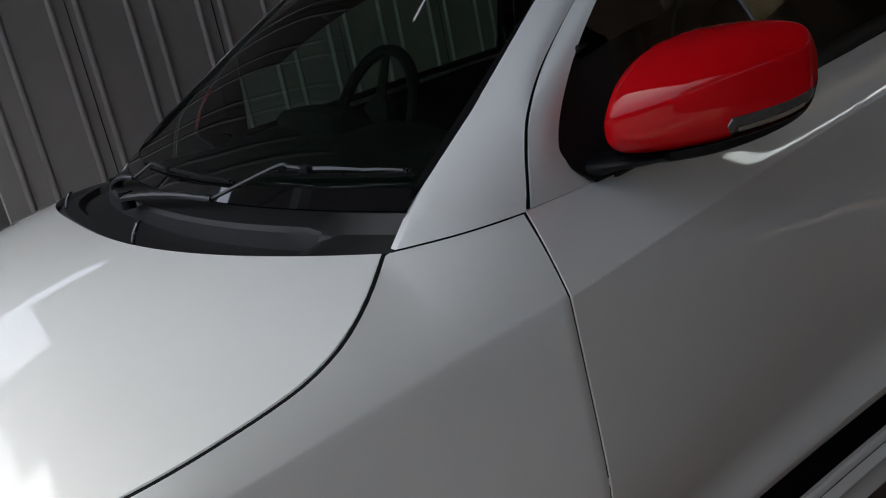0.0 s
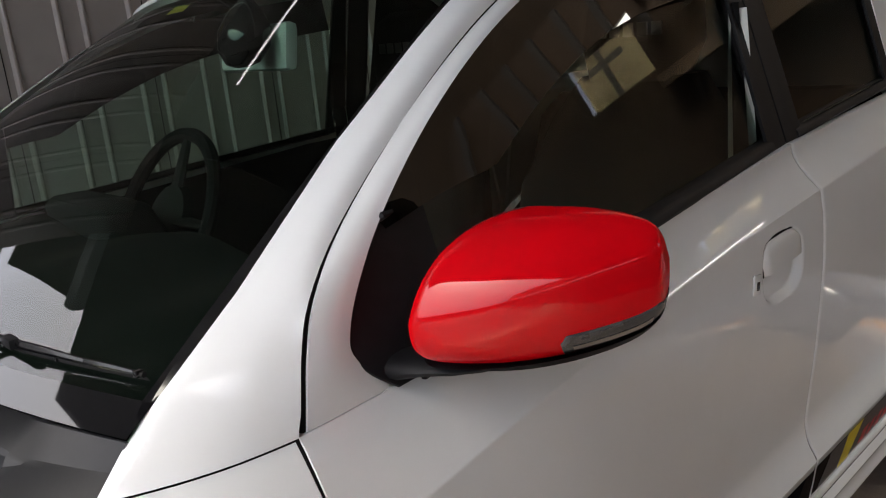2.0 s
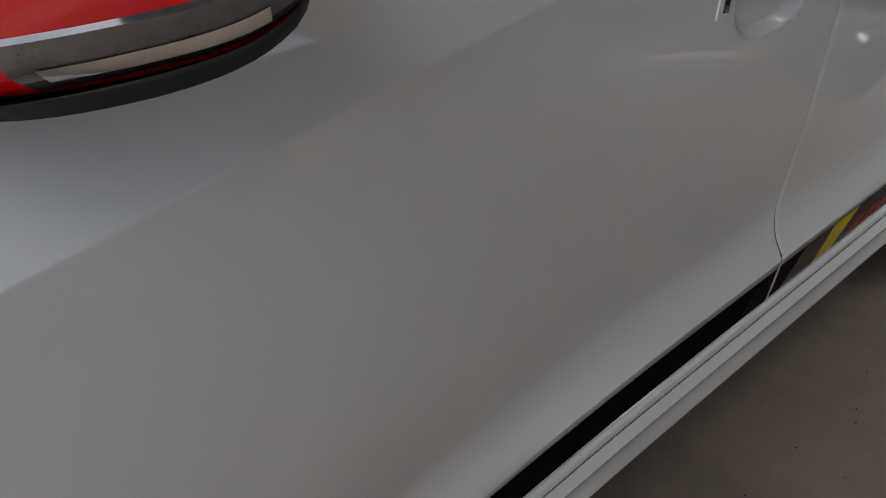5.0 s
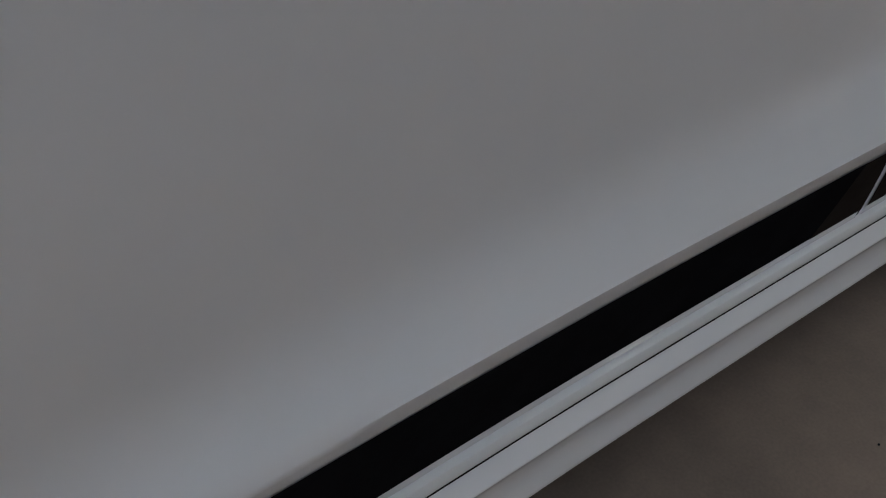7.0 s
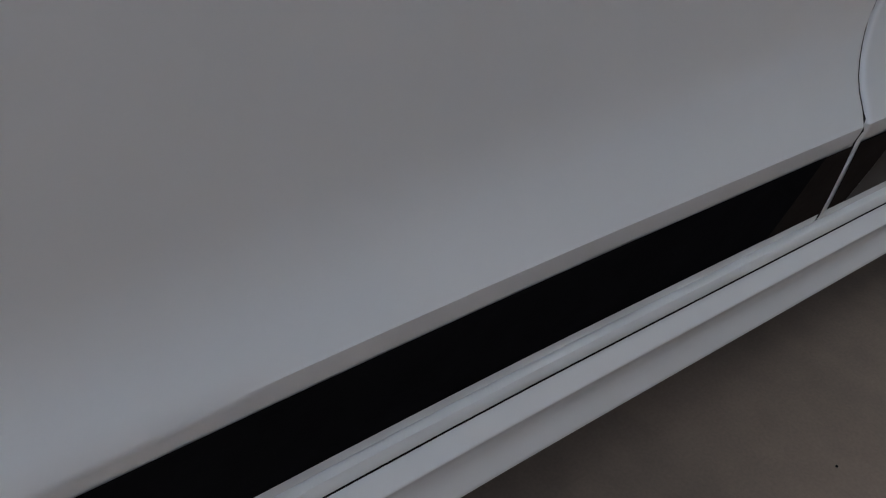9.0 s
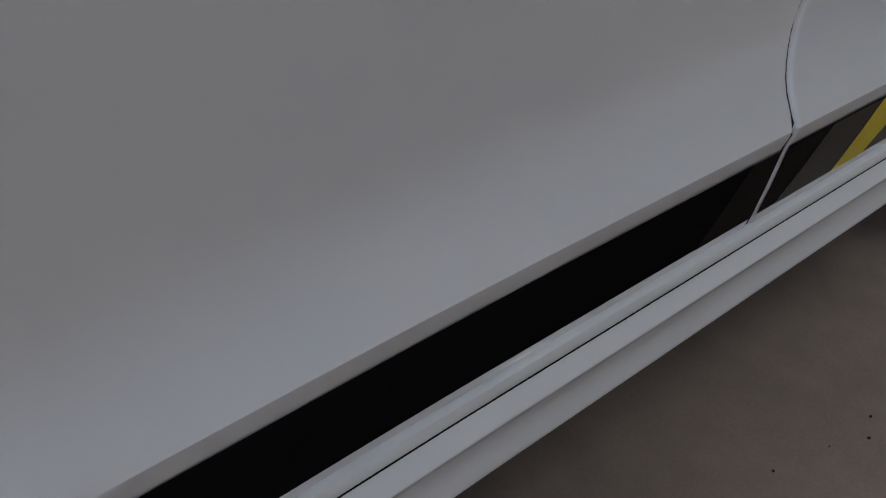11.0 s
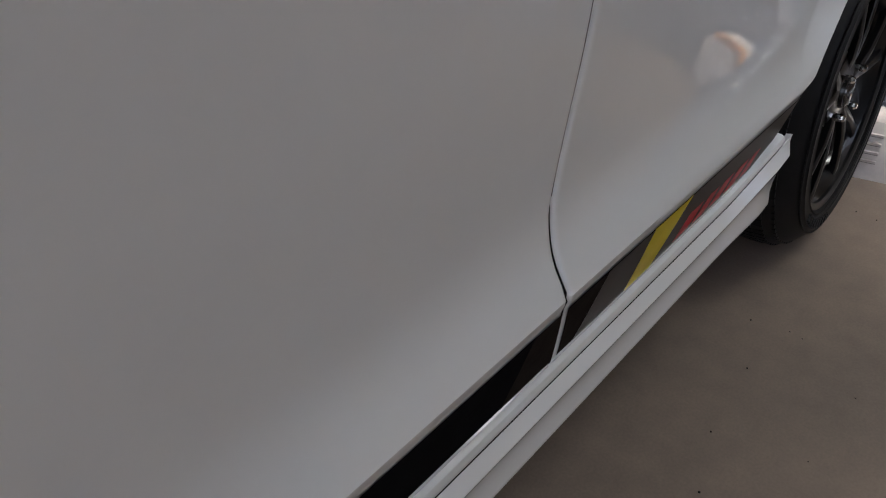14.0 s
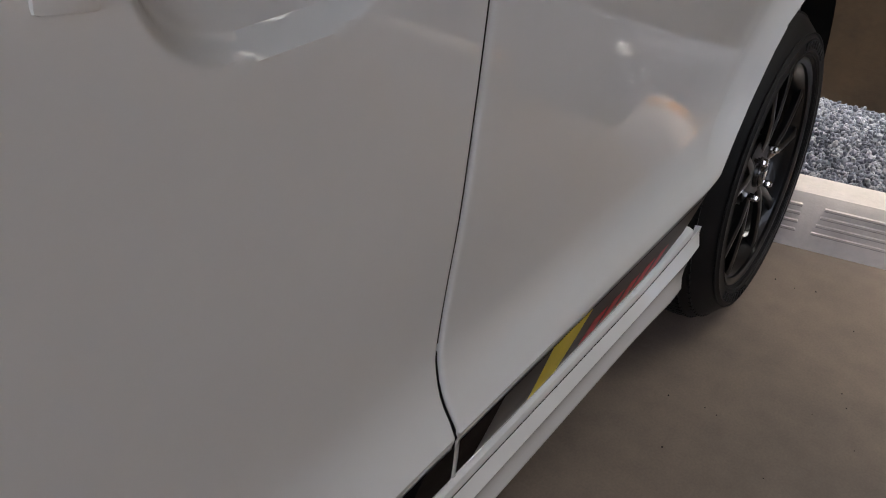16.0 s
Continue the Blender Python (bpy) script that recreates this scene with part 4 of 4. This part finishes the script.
def wheel_stop():
    root = new("wheel_stop")
    tagged(root, label="pale concrete wheel stop with orange reflectors", category="wheel stop", group="wheel stops")
    # local: x along the length, y towards the back, front face at y=0
    prof = [(0, 0), (0.012, 0.045), (0.030, 0.098), (0.040, 0.112), (0.112, 0.118), (0.122, 0.110), (0.135, 0.0)]
    L = 0.262
    bm = bmesh.new()
    xs = [-L, -L + .012] + lin(-L + .03, L - .03, 9) + [L - .012, L]
    rws = []
    for x in xs:
        e = 1.0 if abs(x) < L - 0.001 else 0.0
        rws.append([(x, 0.0675 + (y - .0675) * (0.90 + .10 * e), z * (0.93 + .07 * e)) for y, z in prof])
    vs = grid_into(bm, rws, closed_u=True)
    bm.faces.new(vs[0])
    bm.faces.new(vs[-1])
    part("block", bm, KERB, root, angle=30)
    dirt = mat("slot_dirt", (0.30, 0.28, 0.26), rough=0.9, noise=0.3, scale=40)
    for k in range(4):
        z = 0.034 + 0.0175 * k
        y = 0.27 * z
        for x0, x1 in ((-L + .045 + .006 * k, -.016), (.016 + .004 * k, L - .045 - .004 * k)):
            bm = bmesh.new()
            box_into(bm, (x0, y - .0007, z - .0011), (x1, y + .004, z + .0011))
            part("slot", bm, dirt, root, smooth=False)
            bm = bmesh.new()
            box_into(bm, (x0, y - .0030, z + .0011), (x1, y + .004, z + .0060), .0012)
            part("slot_rib", bm, KERB, root, smooth=False)
    for k in range(5):
        bm = bmesh.new()
        box_into(bm, (-L - .006, 0.012 + .02 * k, 0.03), (-L + .004, 0.020 + .02 * k, 0.085), 0.002)
        part("end_ridge", bm, KERB, root, smooth=False)
    for x, y in ((L - .034, .055), (L - .076, .088)):
        bm = bmesh.new()
        box_into(bm, (x - .020, y - .015, .110), (x + .020, y + .015, .1215), 0.002)
        part("reflector", bm, ORANGE, root, "orange plastic reflector", smooth=False)
    return root


ws = wheel_stop()
ws.matrix_basis = Matrix.Translation((2.793, -0.005, 0.0)) @ Matrix.Rotation(radians(-78), 4, "Z")
copy_thing(ws, Matrix.Translation((2.93, -0.89, 0.0)) @ Matrix.Rotation(radians(96), 4, "Z"))
copy_thing(ws, Matrix.Translation((2.85, 1.42, 0.0)) @ Matrix.Rotation(radians(-90), 4, "Z"))

# a white scrap among the stones
bm = bmesh.new()
for k in range(3):
    bmesh.ops.create_icosphere(bm, subdivisions=2, radius=.024, matrix=Matrix.Translation((3.30 + .022 * k, -.51 - .016 * k, .052)) @ Matrix.Diagonal((1, .8, .45 + .15 * (k == 1), 1)))
for v in bm.verts:
    v.co += Vector(noise.noise_vector(v.co * 60)) * .006
tagged(bm_object("paper_scrap", bm, mat("white_paper", (0.75, 0.74, 0.72), rough=0.8, noise=0.1, scale=60)), label="crumpled white scrap lying on the gravel", category="scrap")
# specks of dirt on the floor
bm = bmesh.new()
for k in range(70):
    x, y, r = rng.uniform(1.3, 2.75), rng.uniform(-0.75, 0.05), rng.uniform(.0008, .0019)
    bmesh.ops.create_icosphere(bm, subdivisions=1, radius=r, matrix=Matrix.Translation((x, y, r * .5)))
tagged(bm_object("grit", bm, SEAM_DARK), label="dark specks of grit on the floor", category="grit", kind="stuff")

# ---- side mirror ---------------------------------------------------------------------------
PLAN = [(.590, .024), (.563, .004), (.556, -.020), (.574, -.058), (.602, -.092), (.640, -.123), (.684, -.147), (.708, -.157), (.724, -.156)]
BACK = [(.676, .016), (.724, -.150)]
TOPZ = [(0, 1.056), (.1, 1.085), (.25, 1.0970), (.45, 1.0990), (.65, 1.0985), (.85, 1.0935), (.95, 1.085), (1, 1.066)]
BOTZ = [(0, .985), (.12, .976), (.3, .9755), (.5, .979), (.7, .988), (.88, 1.002), (.95, 1.012), (1, 1.028)]
plan = spline([(x, y) for x, y in PLAN], 49)


def shell(s, k, out=0.0):
    """s from the door outward, k from the bottom (-1) to the top (1)."""
    i = min(int(s * 48), 47)
    f = s * 48 - i
    fx, fy = (plan[i][j] + (plan[i + 1][j] - plan[i][j]) * f for j in (0, 1))
    bx, by = (BACK[0][j] + (BACK[1][j] - BACK[0][j]) * s for j in (0, 1))
    zt, zb = at_x(TOPZ, s), at_x(BOTZ, s)
    ridge = -0.40 + 1.15 * s - 0.20 * s * s
    if k > ridge:
        q = (k - ridge) / (1 - ridge)
        d = max(0.0, 1 - q ** 2.2) ** 0.5 - (0.24 + 0.06 * s) * q * (1 - q)
    else:
        q = (ridge - k) / (1 + ridge)
        d = 0.55 + 0.45 * max(0.0, 1 - q ** 3.6) ** 0.5
    nx, ny = -(0.62), -(0.78)
    return (bx + (fx - bx) * d + nx * out, by + (fy - by) * d + ny * out, (zt + zb) / 2 + k * (zt - zb) / 2)


def mirrored(m):
    return lambda p: (p[0], 2 * YC - p[1], p[2]) if m else p


for far in (False, True):
    M = mirrored(far)
    root = new("side_mirror")
    root.parent = car
    tagged(root, label="glossy red door mirror on a black foot")
    ks = [-math.cos(a) for a in lin(0, math.pi, 33)]
    rows = [[M(shell(s, k)) for k in ks] for s in lin(0, 1, 49)]
    bm = bmesh.new()
    grid_into(bm, rows)
    back = [rows[0], [M((BACK[0][0] + .004, BACK[0][1], shell(0, k)[2])) for k in ks]]
    grid_into(bm, back)
    back = [rows[-1], [M((BACK[1][0] + .001, BACK[1][1] + .004, shell(1, k)[2])) for k in ks]]
    grid_into(bm, back)
    part("mirror_cover", bm, RED, root, "glossy red mirror cover", angle=60)
    bm = bmesh.new()
    rows = [[M((BACK[0][0] + (BACK[1][0] - BACK[0][0]) * s - .008, BACK[0][1] + (BACK[1][1] - BACK[0][1]) * s, zb + (zt - zb) * t)) for t in lin(.04, .96, 6)] for s, zt, zb in ((q, at_x(TOPZ, q), at_x(BOTZ, q)) for q in lin(.04, .97, 20))]
    grid_into(bm, rows)
    part("mirror_glass", bm, CHROME, root, "silvered mirror glass")
    # turn signal in the lower outer edge
    bm = bmesh.new()
    rows = []
    for s in lin(.575, .985, 26):
        wdt = min(1.0, (s - .575) / .02 + .7) * (1 - .45 * max(0, (s - .88) / .105))
        rows.append([M(shell(s, k, .0016 if 0 < j < 6 else -.002)) for j, k in enumerate(lin(-.97, -.97 + .46 * wdt, 7))])
    grid_into(bm, rows)
    part("turn_signal", bm, CLEAR, root, "clear turn signal lens")
    bm = bmesh.new()
    rows = [[M(shell(s, k, .0022)) for k in lin(-.90, -.76, 4)] for s in lin(.60, .84, 14)]
    grid_into(bm, rows)
    part("reflector", bm, CHROME, root)
    # black foot and lower tray
    bm = bmesh.new()
    rows = []
    for s in lin(0, 1, 30):
        p = Vector(shell(s, -1, 0.0))
        q = Vector(shell(s, -.86, 0.0))
        b = Vector((BACK[0][0] + (BACK[1][0] - BACK[0][0]) * s, BACK[0][1] + (BACK[1][1] - BACK[0][1]) * s, 0))
        drop = 0.020 * (1 - s) ** 0.8 + 0.004
        rows.append([M(v) for v in ((q.x - .0015, q.y - .0015, p.z + .0035), (p.x - .003, p.y - .003, p.z - .002), (p.x, p.y, p.z - drop * .7), (p.x * .6 + b.x * .4, p.y * .6 + b.y * .4, p.z - drop), (b.x, b.y, p.z - drop * .8), (b.x, b.y, p.z + .004))])
    vs = grid_into(bm, rows)
    bm.faces.new(vs[0])
    bm.faces.new(vs[-1])
    part("lower_tray", bm, BLACK_PLASTIC, root, "black plastic lower tray", angle=50)
    bm = bmesh.new()
    rows = []
    for x, y, z, a, b in ((.586, .056, .962, .026, .015), (.592, .040, .963, .028, .013), (.606, .020, .966, .034, .010), (.622, -.006, .968, .036, .010), (.640, -.030, .970, .036, .008)):
        rows.append([M((x + a * math.cos(q), y + .3 * a * math.cos(q), z + b * math.sin(q))) for q in lin(0, 2 * math.pi * 15 / 16, 16)])
    vs = grid_into(bm, rows, closed_u=True)
    bm.faces.new(vs[0])
    bm.faces.new(vs[-1])
    part("foot", bm, BLACK_PLASTIC, root, "black plastic mirror foot", angle=50)

# ---- door handle and key plate --------------------------------------------------------------
def handle_on(parent):
    """A flush flap over the upper half of the bowl, and the key plate in front of it."""
    rows = []
    for t in lin(0, 1, 18):
        row = []
        for s in lin(0, 1, 34):
            xl, xr = 1.3235 - .0075 * min(1, t * 1.6), 1.4605 - .008 * t
            zb = .8405 + .0095 * s
            zt = at_x([(0, .874), (.06, .886), (.16, .8925), (.4, .8955), (.75, .8965), (.92, .890), (1, .873)], s)
            x, z = xl + (xr - xl) * s, zb + (zt - zb) * t
            out = .0050 - .0085 * max(abs(2 * s - 1) ** 12, t ** 9) - .0015 * (1 - t) ** 3
            row.append((x, side_y(x, z, False) - out, z))
        rows.append(row)
    part("door_handle", sheet(rows, .012, (0, 1, 0)), WHITE, parent, "pearl white flush handle flap", angle=50)
    rim = [rows[i][0] for i in range(18)] + rows[-1][1:28]
    bm = bmesh.new()
    tube_into(bm, [(x - .0022 * (1 if i < 17 else 0), y - .0012, z + (.0022 if i >= 14 else 0)) for i, (x, y, z) in enumerate(rim)], .0022, 6)
    part("handle_gap", bm, SEAM_DARK, parent)
    bm = bmesh.new()
    y = side_y(1.29, .84)
    m = Matrix.Translation((1.2915, y, .8375)) @ Matrix.Rotation(radians(8), 4, "Y")
    box_into(bm, (-.0125, -.0026, -.0165), (.0125, .004, .0165), .0030, m)
    part("key_plate", bm, WHITE, parent)
    bm = bmesh.new()
    box_into(bm, (-.0130, -.0004, -.0170), (.0130, .004, .0170), .0028, m)
    part("key_seal", bm, SEAM_DARK, parent)
    bm = bmesh.new()
    box_into(bm, (-.0045, -.0031, -.0085), (.0055, .003, .0055), .0004, m)
    part("key_slot", bm, GLOSS_BLACK, parent)


handle_on(front_door)

# ---- wipers ---------------------------------------------------------------------------------
def glass_pt(u_y, v, lift=0.0):
    u = (u_y - YC) / (YC - 0.098)
    a, b = Vector(glass_foot(u)), Vector(glass_head(u))
    bow = 0.008 * math.sin(math.pi * v) * (1 - 0.5 * abs(u) ** 2)
    return a.lerp(b, v) + Vector((-.5, 0, .86)) * (bow + lift)


def wiper(pivot, elbow, y0, v0, y1, v1, bend):
    """Arm, thin rod that bends onto the blade, blade with its brackets."""
    root = new("wiper")
    root.parent = car
    tagged(root, label="black windscreen wiper resting on the glass")

    def on(t, lift):
        return glass_pt(y0 + (y1 - y0) * t, v0 + (v1 - v0) * t, lift)

    p, e = Vector(pivot), Vector(elbow)
    bm = bmesh.new()
    rows = []
    across = Vector(((e - p).y, -(e - p).x, 0)).normalized()
    for t in lin(0, 1, 10):
        c, w, h = p.lerp(e, t) + Vector((0, 0, .006 * math.sin(math.pi * t))), .0125 - .0055 * t, .0065 - .002 * t
        rows.append([c + across * (w * a) + Vector((0, 0, h * b)) for a, b in ((-1, -.8), (-1, .1), (-.7, .7), (0, 1), (.7, .7), (1, .1), (1, -.8))])
    vs = grid_into(bm, rows)
    bm.faces.new(vs[0])
    bm.faces.new(vs[-1])
    part("arm", bm, WIPER_GREY, root, "satin black wiper arm", angle=40)
    bm = bmesh.new()
    tube_into(bm, spline([elbow, tuple(e.lerp(on(bend - .20, .022), .12)), tuple(on(bend - .20, .022)), tuple(on(bend - .10, .021)), tuple(on(bend, .017))], 22), [.0042] * 3 + [.0033] * 19, 6)
    part("arm_rod", bm, WIPER_GREY, root)
    bm = bmesh.new()
    pts = [on(t, .0085) for t in lin(0, 1, 16)]
    tube_into(bm, pts, [.0028] * 16, 6)
    part("blade", bm, RUBBER, root)
    bm = bmesh.new()
    grid_into(bm, [[q + Vector((-.5, 0, .86)) * -.002 for q in pts], [q + Vector((-.5, 0, .86)) * -.0080 for q in pts]])
    part("rubber_lip", bm, RUBBER, root)
    # main bow and the small bows under its ends
    for t0, t1, low, high, r in ((.20, .80, .012, .0165, .0030), (.02, .36, .0095, .0125, .0022), (.64, .98, .0095, .0125, .0022)):
        bm = bmesh.new()
        tube_into(bm, [on(t, low + (high - low) * math.sin(math.pi * (t - t0) / (t1 - t0))) for t in lin(t0, t1, 12)], [r * (.6 + .4 * math.sin(math.pi * k / 11)) for k in range(12)], 6, flat=1.5)
        part("bracket", bm, GLOSS_BLACK, root)
    for t in (.02, .36, .64, .98):
        bm = bmesh.new()
        box_into(bm, (-.0035, -.004, -.003), (.0035, .004, .003), .001, Matrix.Translation(on(t, .0095)))
        part("claw", bm, GLOSS_BLACK, root)
    bm = bmesh.new()
    box_into(bm, (-.005, -.013, -.005), (.005, .013, .005), .002, Matrix.Translation(on(bend, .017)))
    part("joint", bm, BLACK_PLASTIC, root)
    bm = bmesh.new()
    tube_into(bm, [p + Vector((0, 0, -.02)), p + Vector((0, 0, .010))], .012, 12)
    part("pivot_cap", bm, BLACK_PLASTIC, root)


wiper((.194, .755, .980), (.252, .475, .984), .445, .072, .120, .075, .42)
wiper((.236, 1.03, .974), (.253, .93, .986), 1.03, .046, .50, .046, .43)

# ---- interior --------------------------------------------------------------------------------
def lump(name, stations, material, label="", parent=car, segs=20, power=0.5):
    """A rounded body through stations (centre, half width along y, half height along x or z)."""
    bm = bmesh.new()
    rows = []
    for (x, y, z), hy, hx in stations:
        ring = []
        for q in lin(0, 2 * math.pi * (segs - 1) / segs, segs):
            c, s = math.cos(q), math.sin(q)
            ring.append((x + hx * (abs(s) ** power) * (1 if s > 0 else -1), y + hy * (abs(c) ** power) * (1 if c > 0 else -1), z))
        rows.append(ring)
    vs = grid_into(bm, rows, closed_u=True)
    bm.faces.new(vs[0])
    bm.faces.new(vs[-1])
    return part(name, bm, material, parent, label, angle=50)


rows = []
for x, z in ((.375, .940), (.42, .957), (.55, .965), (.70, .972), (.76, .960), (.79, .920), (.80, .80), (.78, .55)):
    rows.append([(x - .05 * (1 - (abs(u) ** 2)) * (1 if x < .5 else .2), YC + u * .60, z + .012 * math.cos(u * 9) * (1 if z > .9 and x > .5 else 0)) for u in lin(-1, 1, 41)])
bm = bmesh.new()
grid_into(bm, rows)
part("dashboard", bm, DASH, car, "dark grey moulded dashboard")
lump("instrument_hood", [((.72, 1.06, .95), .16, .07), ((.71, 1.06, 1.0), .15, .06), ((.70, 1.06, 1.015), .12, .04)], DASH)
steer = new("steering_wheel")
steer.parent = car
sc = Matrix.Translation((.84, 1.06, .945)) @ Matrix.Rotation(radians(-62), 4, "Y")
bm = bmesh.new()
tube = [[tuple(sc @ Vector(((.178 + .0145 * math.cos(q)) * math.cos(a), (.178 + .0145 * math.cos(q)) * math.sin(a), .0145 * math.sin(q)))) for q in lin(0, 2 * math.pi * 9 / 10, 10)] for a in lin(0, 2 * math.pi * 47 / 48, 48)]
grid_into(bm, tube, closed_u=True, closed_v=True)
part("rim", bm, mat("leather_wrap", (.006, .006, .007), rough=.8, spec=.1, noise=.2, scale=60, bump=.1, bump_scale=500), steer)
for a in (math.pi * .5, math.pi * 1.5, 0.0):
    bm = bmesh.new()
    tube_into(bm, [sc @ Vector((.05 * math.cos(a), .05 * math.sin(a), -.01)), sc @ Vector((.17 * math.cos(a), .17 * math.sin(a), 0))], [.022, .013], 8, flat=.5)
    part("spoke", bm, DASH, steer)
bm = bmesh.new()
lathe_pts = [[tuple(sc @ Vector((r * math.cos(a), r * math.sin(a), z))) for r, z in ((.075, -.02), (.07, .0), (.04, .008), (.001, .010))] for a in lin(0, 2 * math.pi * 23 / 24, 24)]
grid_into(bm, lathe_pts, closed_v=True)
part("horn_pad", bm, DASH, steer)


def seat(y):
    root = new("front_seat")
    root.parent = car
    tagged(root, label="black bucket seat with a high headrest")
    lump("cushion", [((1.18, y, .42), .23, .26), ((1.17, y, .55), .25, .28), ((1.17, y, .58), .21, .24)], DARK_FABRIC, parent=root)
    lump("backrest", [((1.42, y, .52), .22, .07), ((1.46, y, .70), .25, .08), ((1.51, y, .92), .25, .075), ((1.55, y, 1.06), .19, .06), ((1.57, y, 1.14), .13, .05)], DARK_FABRIC, parent=root)
    lump("headrest", [((1.56, y, 1.13), .10, .05), ((1.575, y, 1.20), .125, .055), ((1.59, y, 1.29), .115, .05), ((1.595, y, 1.315), .08, .03)], DARK_FABRIC, parent=root)
    for k in range(5):
        bm = bmesh.new()
        box_into(bm, (1.522, y - .075 + .031 * k, 1.215), (1.526, y - .053 + .031 * k, 1.240), .001)
        part("print_mark", bm, PALE_PRINT, root, smooth=False)


seat(0.40)
seat(1.07)
lump("rear_seat", [((2.25, YC, .45), .58, .22), ((2.30, YC, .62), .58, .14), ((2.38, YC, .95), .56, .08), ((2.40, YC, 1.02), .50, .05)], DARK_FABRIC, "black rear bench seat")
for far in (False, True):
    M = mirrored(far)
    bm = bmesh.new()
    grid_into(bm, [[M((x, .105 + (.03 if z > .9 else 0), min(z, belt_z(x) - .004))) for x in lin(.50, 2.14, 12)] for z in lin(.30, 1.0, 6)])
    part("door_trim", bm, DASH, car)
bm = bmesh.new()
box_into(bm, (.35, .10, .30), (2.80, 1.37, .33))
part("cabin_floor", bm, SEAM_DARK, car)
bm = bmesh.new()
grid_into(bm, [[(p[0], p[1], p[2] - .03) for p in r] for r in ROOF_ROWS])
part("headliner", bm, mat("dark_headliner", (.05, .05, .048), rough=.9, noise=.1, scale=30), car)
# seat belt hanging from the far pillar
bm = bmesh.new()
grid_into(bm, [[(1.50, 1.318, 1.25), (1.54, 1.318, 1.25)], [(1.47, 1.30, .98), (1.51, 1.30, .98)], [(1.46, 1.29, .70), (1.50, 1.29, .70)]])
part("seat_belt", bm, DARK_FABRIC, car)
bm = bmesh.new()
box_into(bm, (1.462, 1.285, 1.035), (1.505, 1.296, 1.085), .006)
part("belt_buckle", bm, CHROME, car)
bm = bmesh.new()
box_into(bm, (1.515, 1.322, 1.035), (1.535, 1.335, 1.29), .004)
part("pillar_trim", bm, LIGHT_PLASTIC, car, "pale pillar trim")
# trim of the near pillar behind the front window, with the belt in front of it
bm = bmesh.new()
grid_into(bm, [[(1.506, .131 + .085 * (z - 1.0), z), (1.503, .160 + .04 * (z - 1.0), z), (1.500, .183, z)] for z in lin(.98, 1.25, 8)])
part("pillar_trim", bm, LIGHT_PLASTIC, car, "pale pillar trim")
bm = bmesh.new()
grid_into(bm, [[(1.496, .141 + .08 * (z - 1.0), z), (1.493, .155 + .05 * (z - 1.0), z), (1.492, .169 + .02 * (z - 1.0), z)] for z in lin(.96, 1.26, 8)])
part("seat_belt", bm, DARK_FABRIC, car)
# inner mirror with camera
inner = new("inner_mirror")
inner.parent = car
tagged(inner, label="pale interior mirror behind the windscreen")
bm = bmesh.new()
m = Matrix.Translation((.925, .758, 1.260)) @ Matrix.Rotation(radians(-12), 4, "Z") @ Matrix.Rotation(radians(8), 4, "Y")
box_into(bm, (-.014, -.165, -.040), (.010, .165, .036), .012, m)
part("mirror_back", bm, LIGHT_PLASTIC, inner)
bm = bmesh.new()
tube_into(bm, [(.915, .765, 1.285), (.895, .755, 1.33), (.870, .752, 1.352)], [.010, .009, .014], 10)
part("stem", bm, BLACK_PLASTIC, inner)
lump("dash_camera", [((.835, .665, 1.232), .010, .010), ((.838, .665, 1.238), .028, .026), ((.845, .668, 1.262), .045, .040), ((.852, .670, 1.290), .046, .040), ((.858, .672, 1.318), .030, .026), ((.862, .672, 1.334), .014, .012)], GLOSS_BLACK, "black dash camera on the windscreen", parent=inner, power=.9)
bm = bmesh.new()
rows = [[glass_pt(y, v, -.003) for y in lin(.765, .835, 4)] for v in (.895, .925)]
grid_into(bm, rows)
part("sticker", bm, YELLOW_STICKER, windscreen, "yellow sticker")
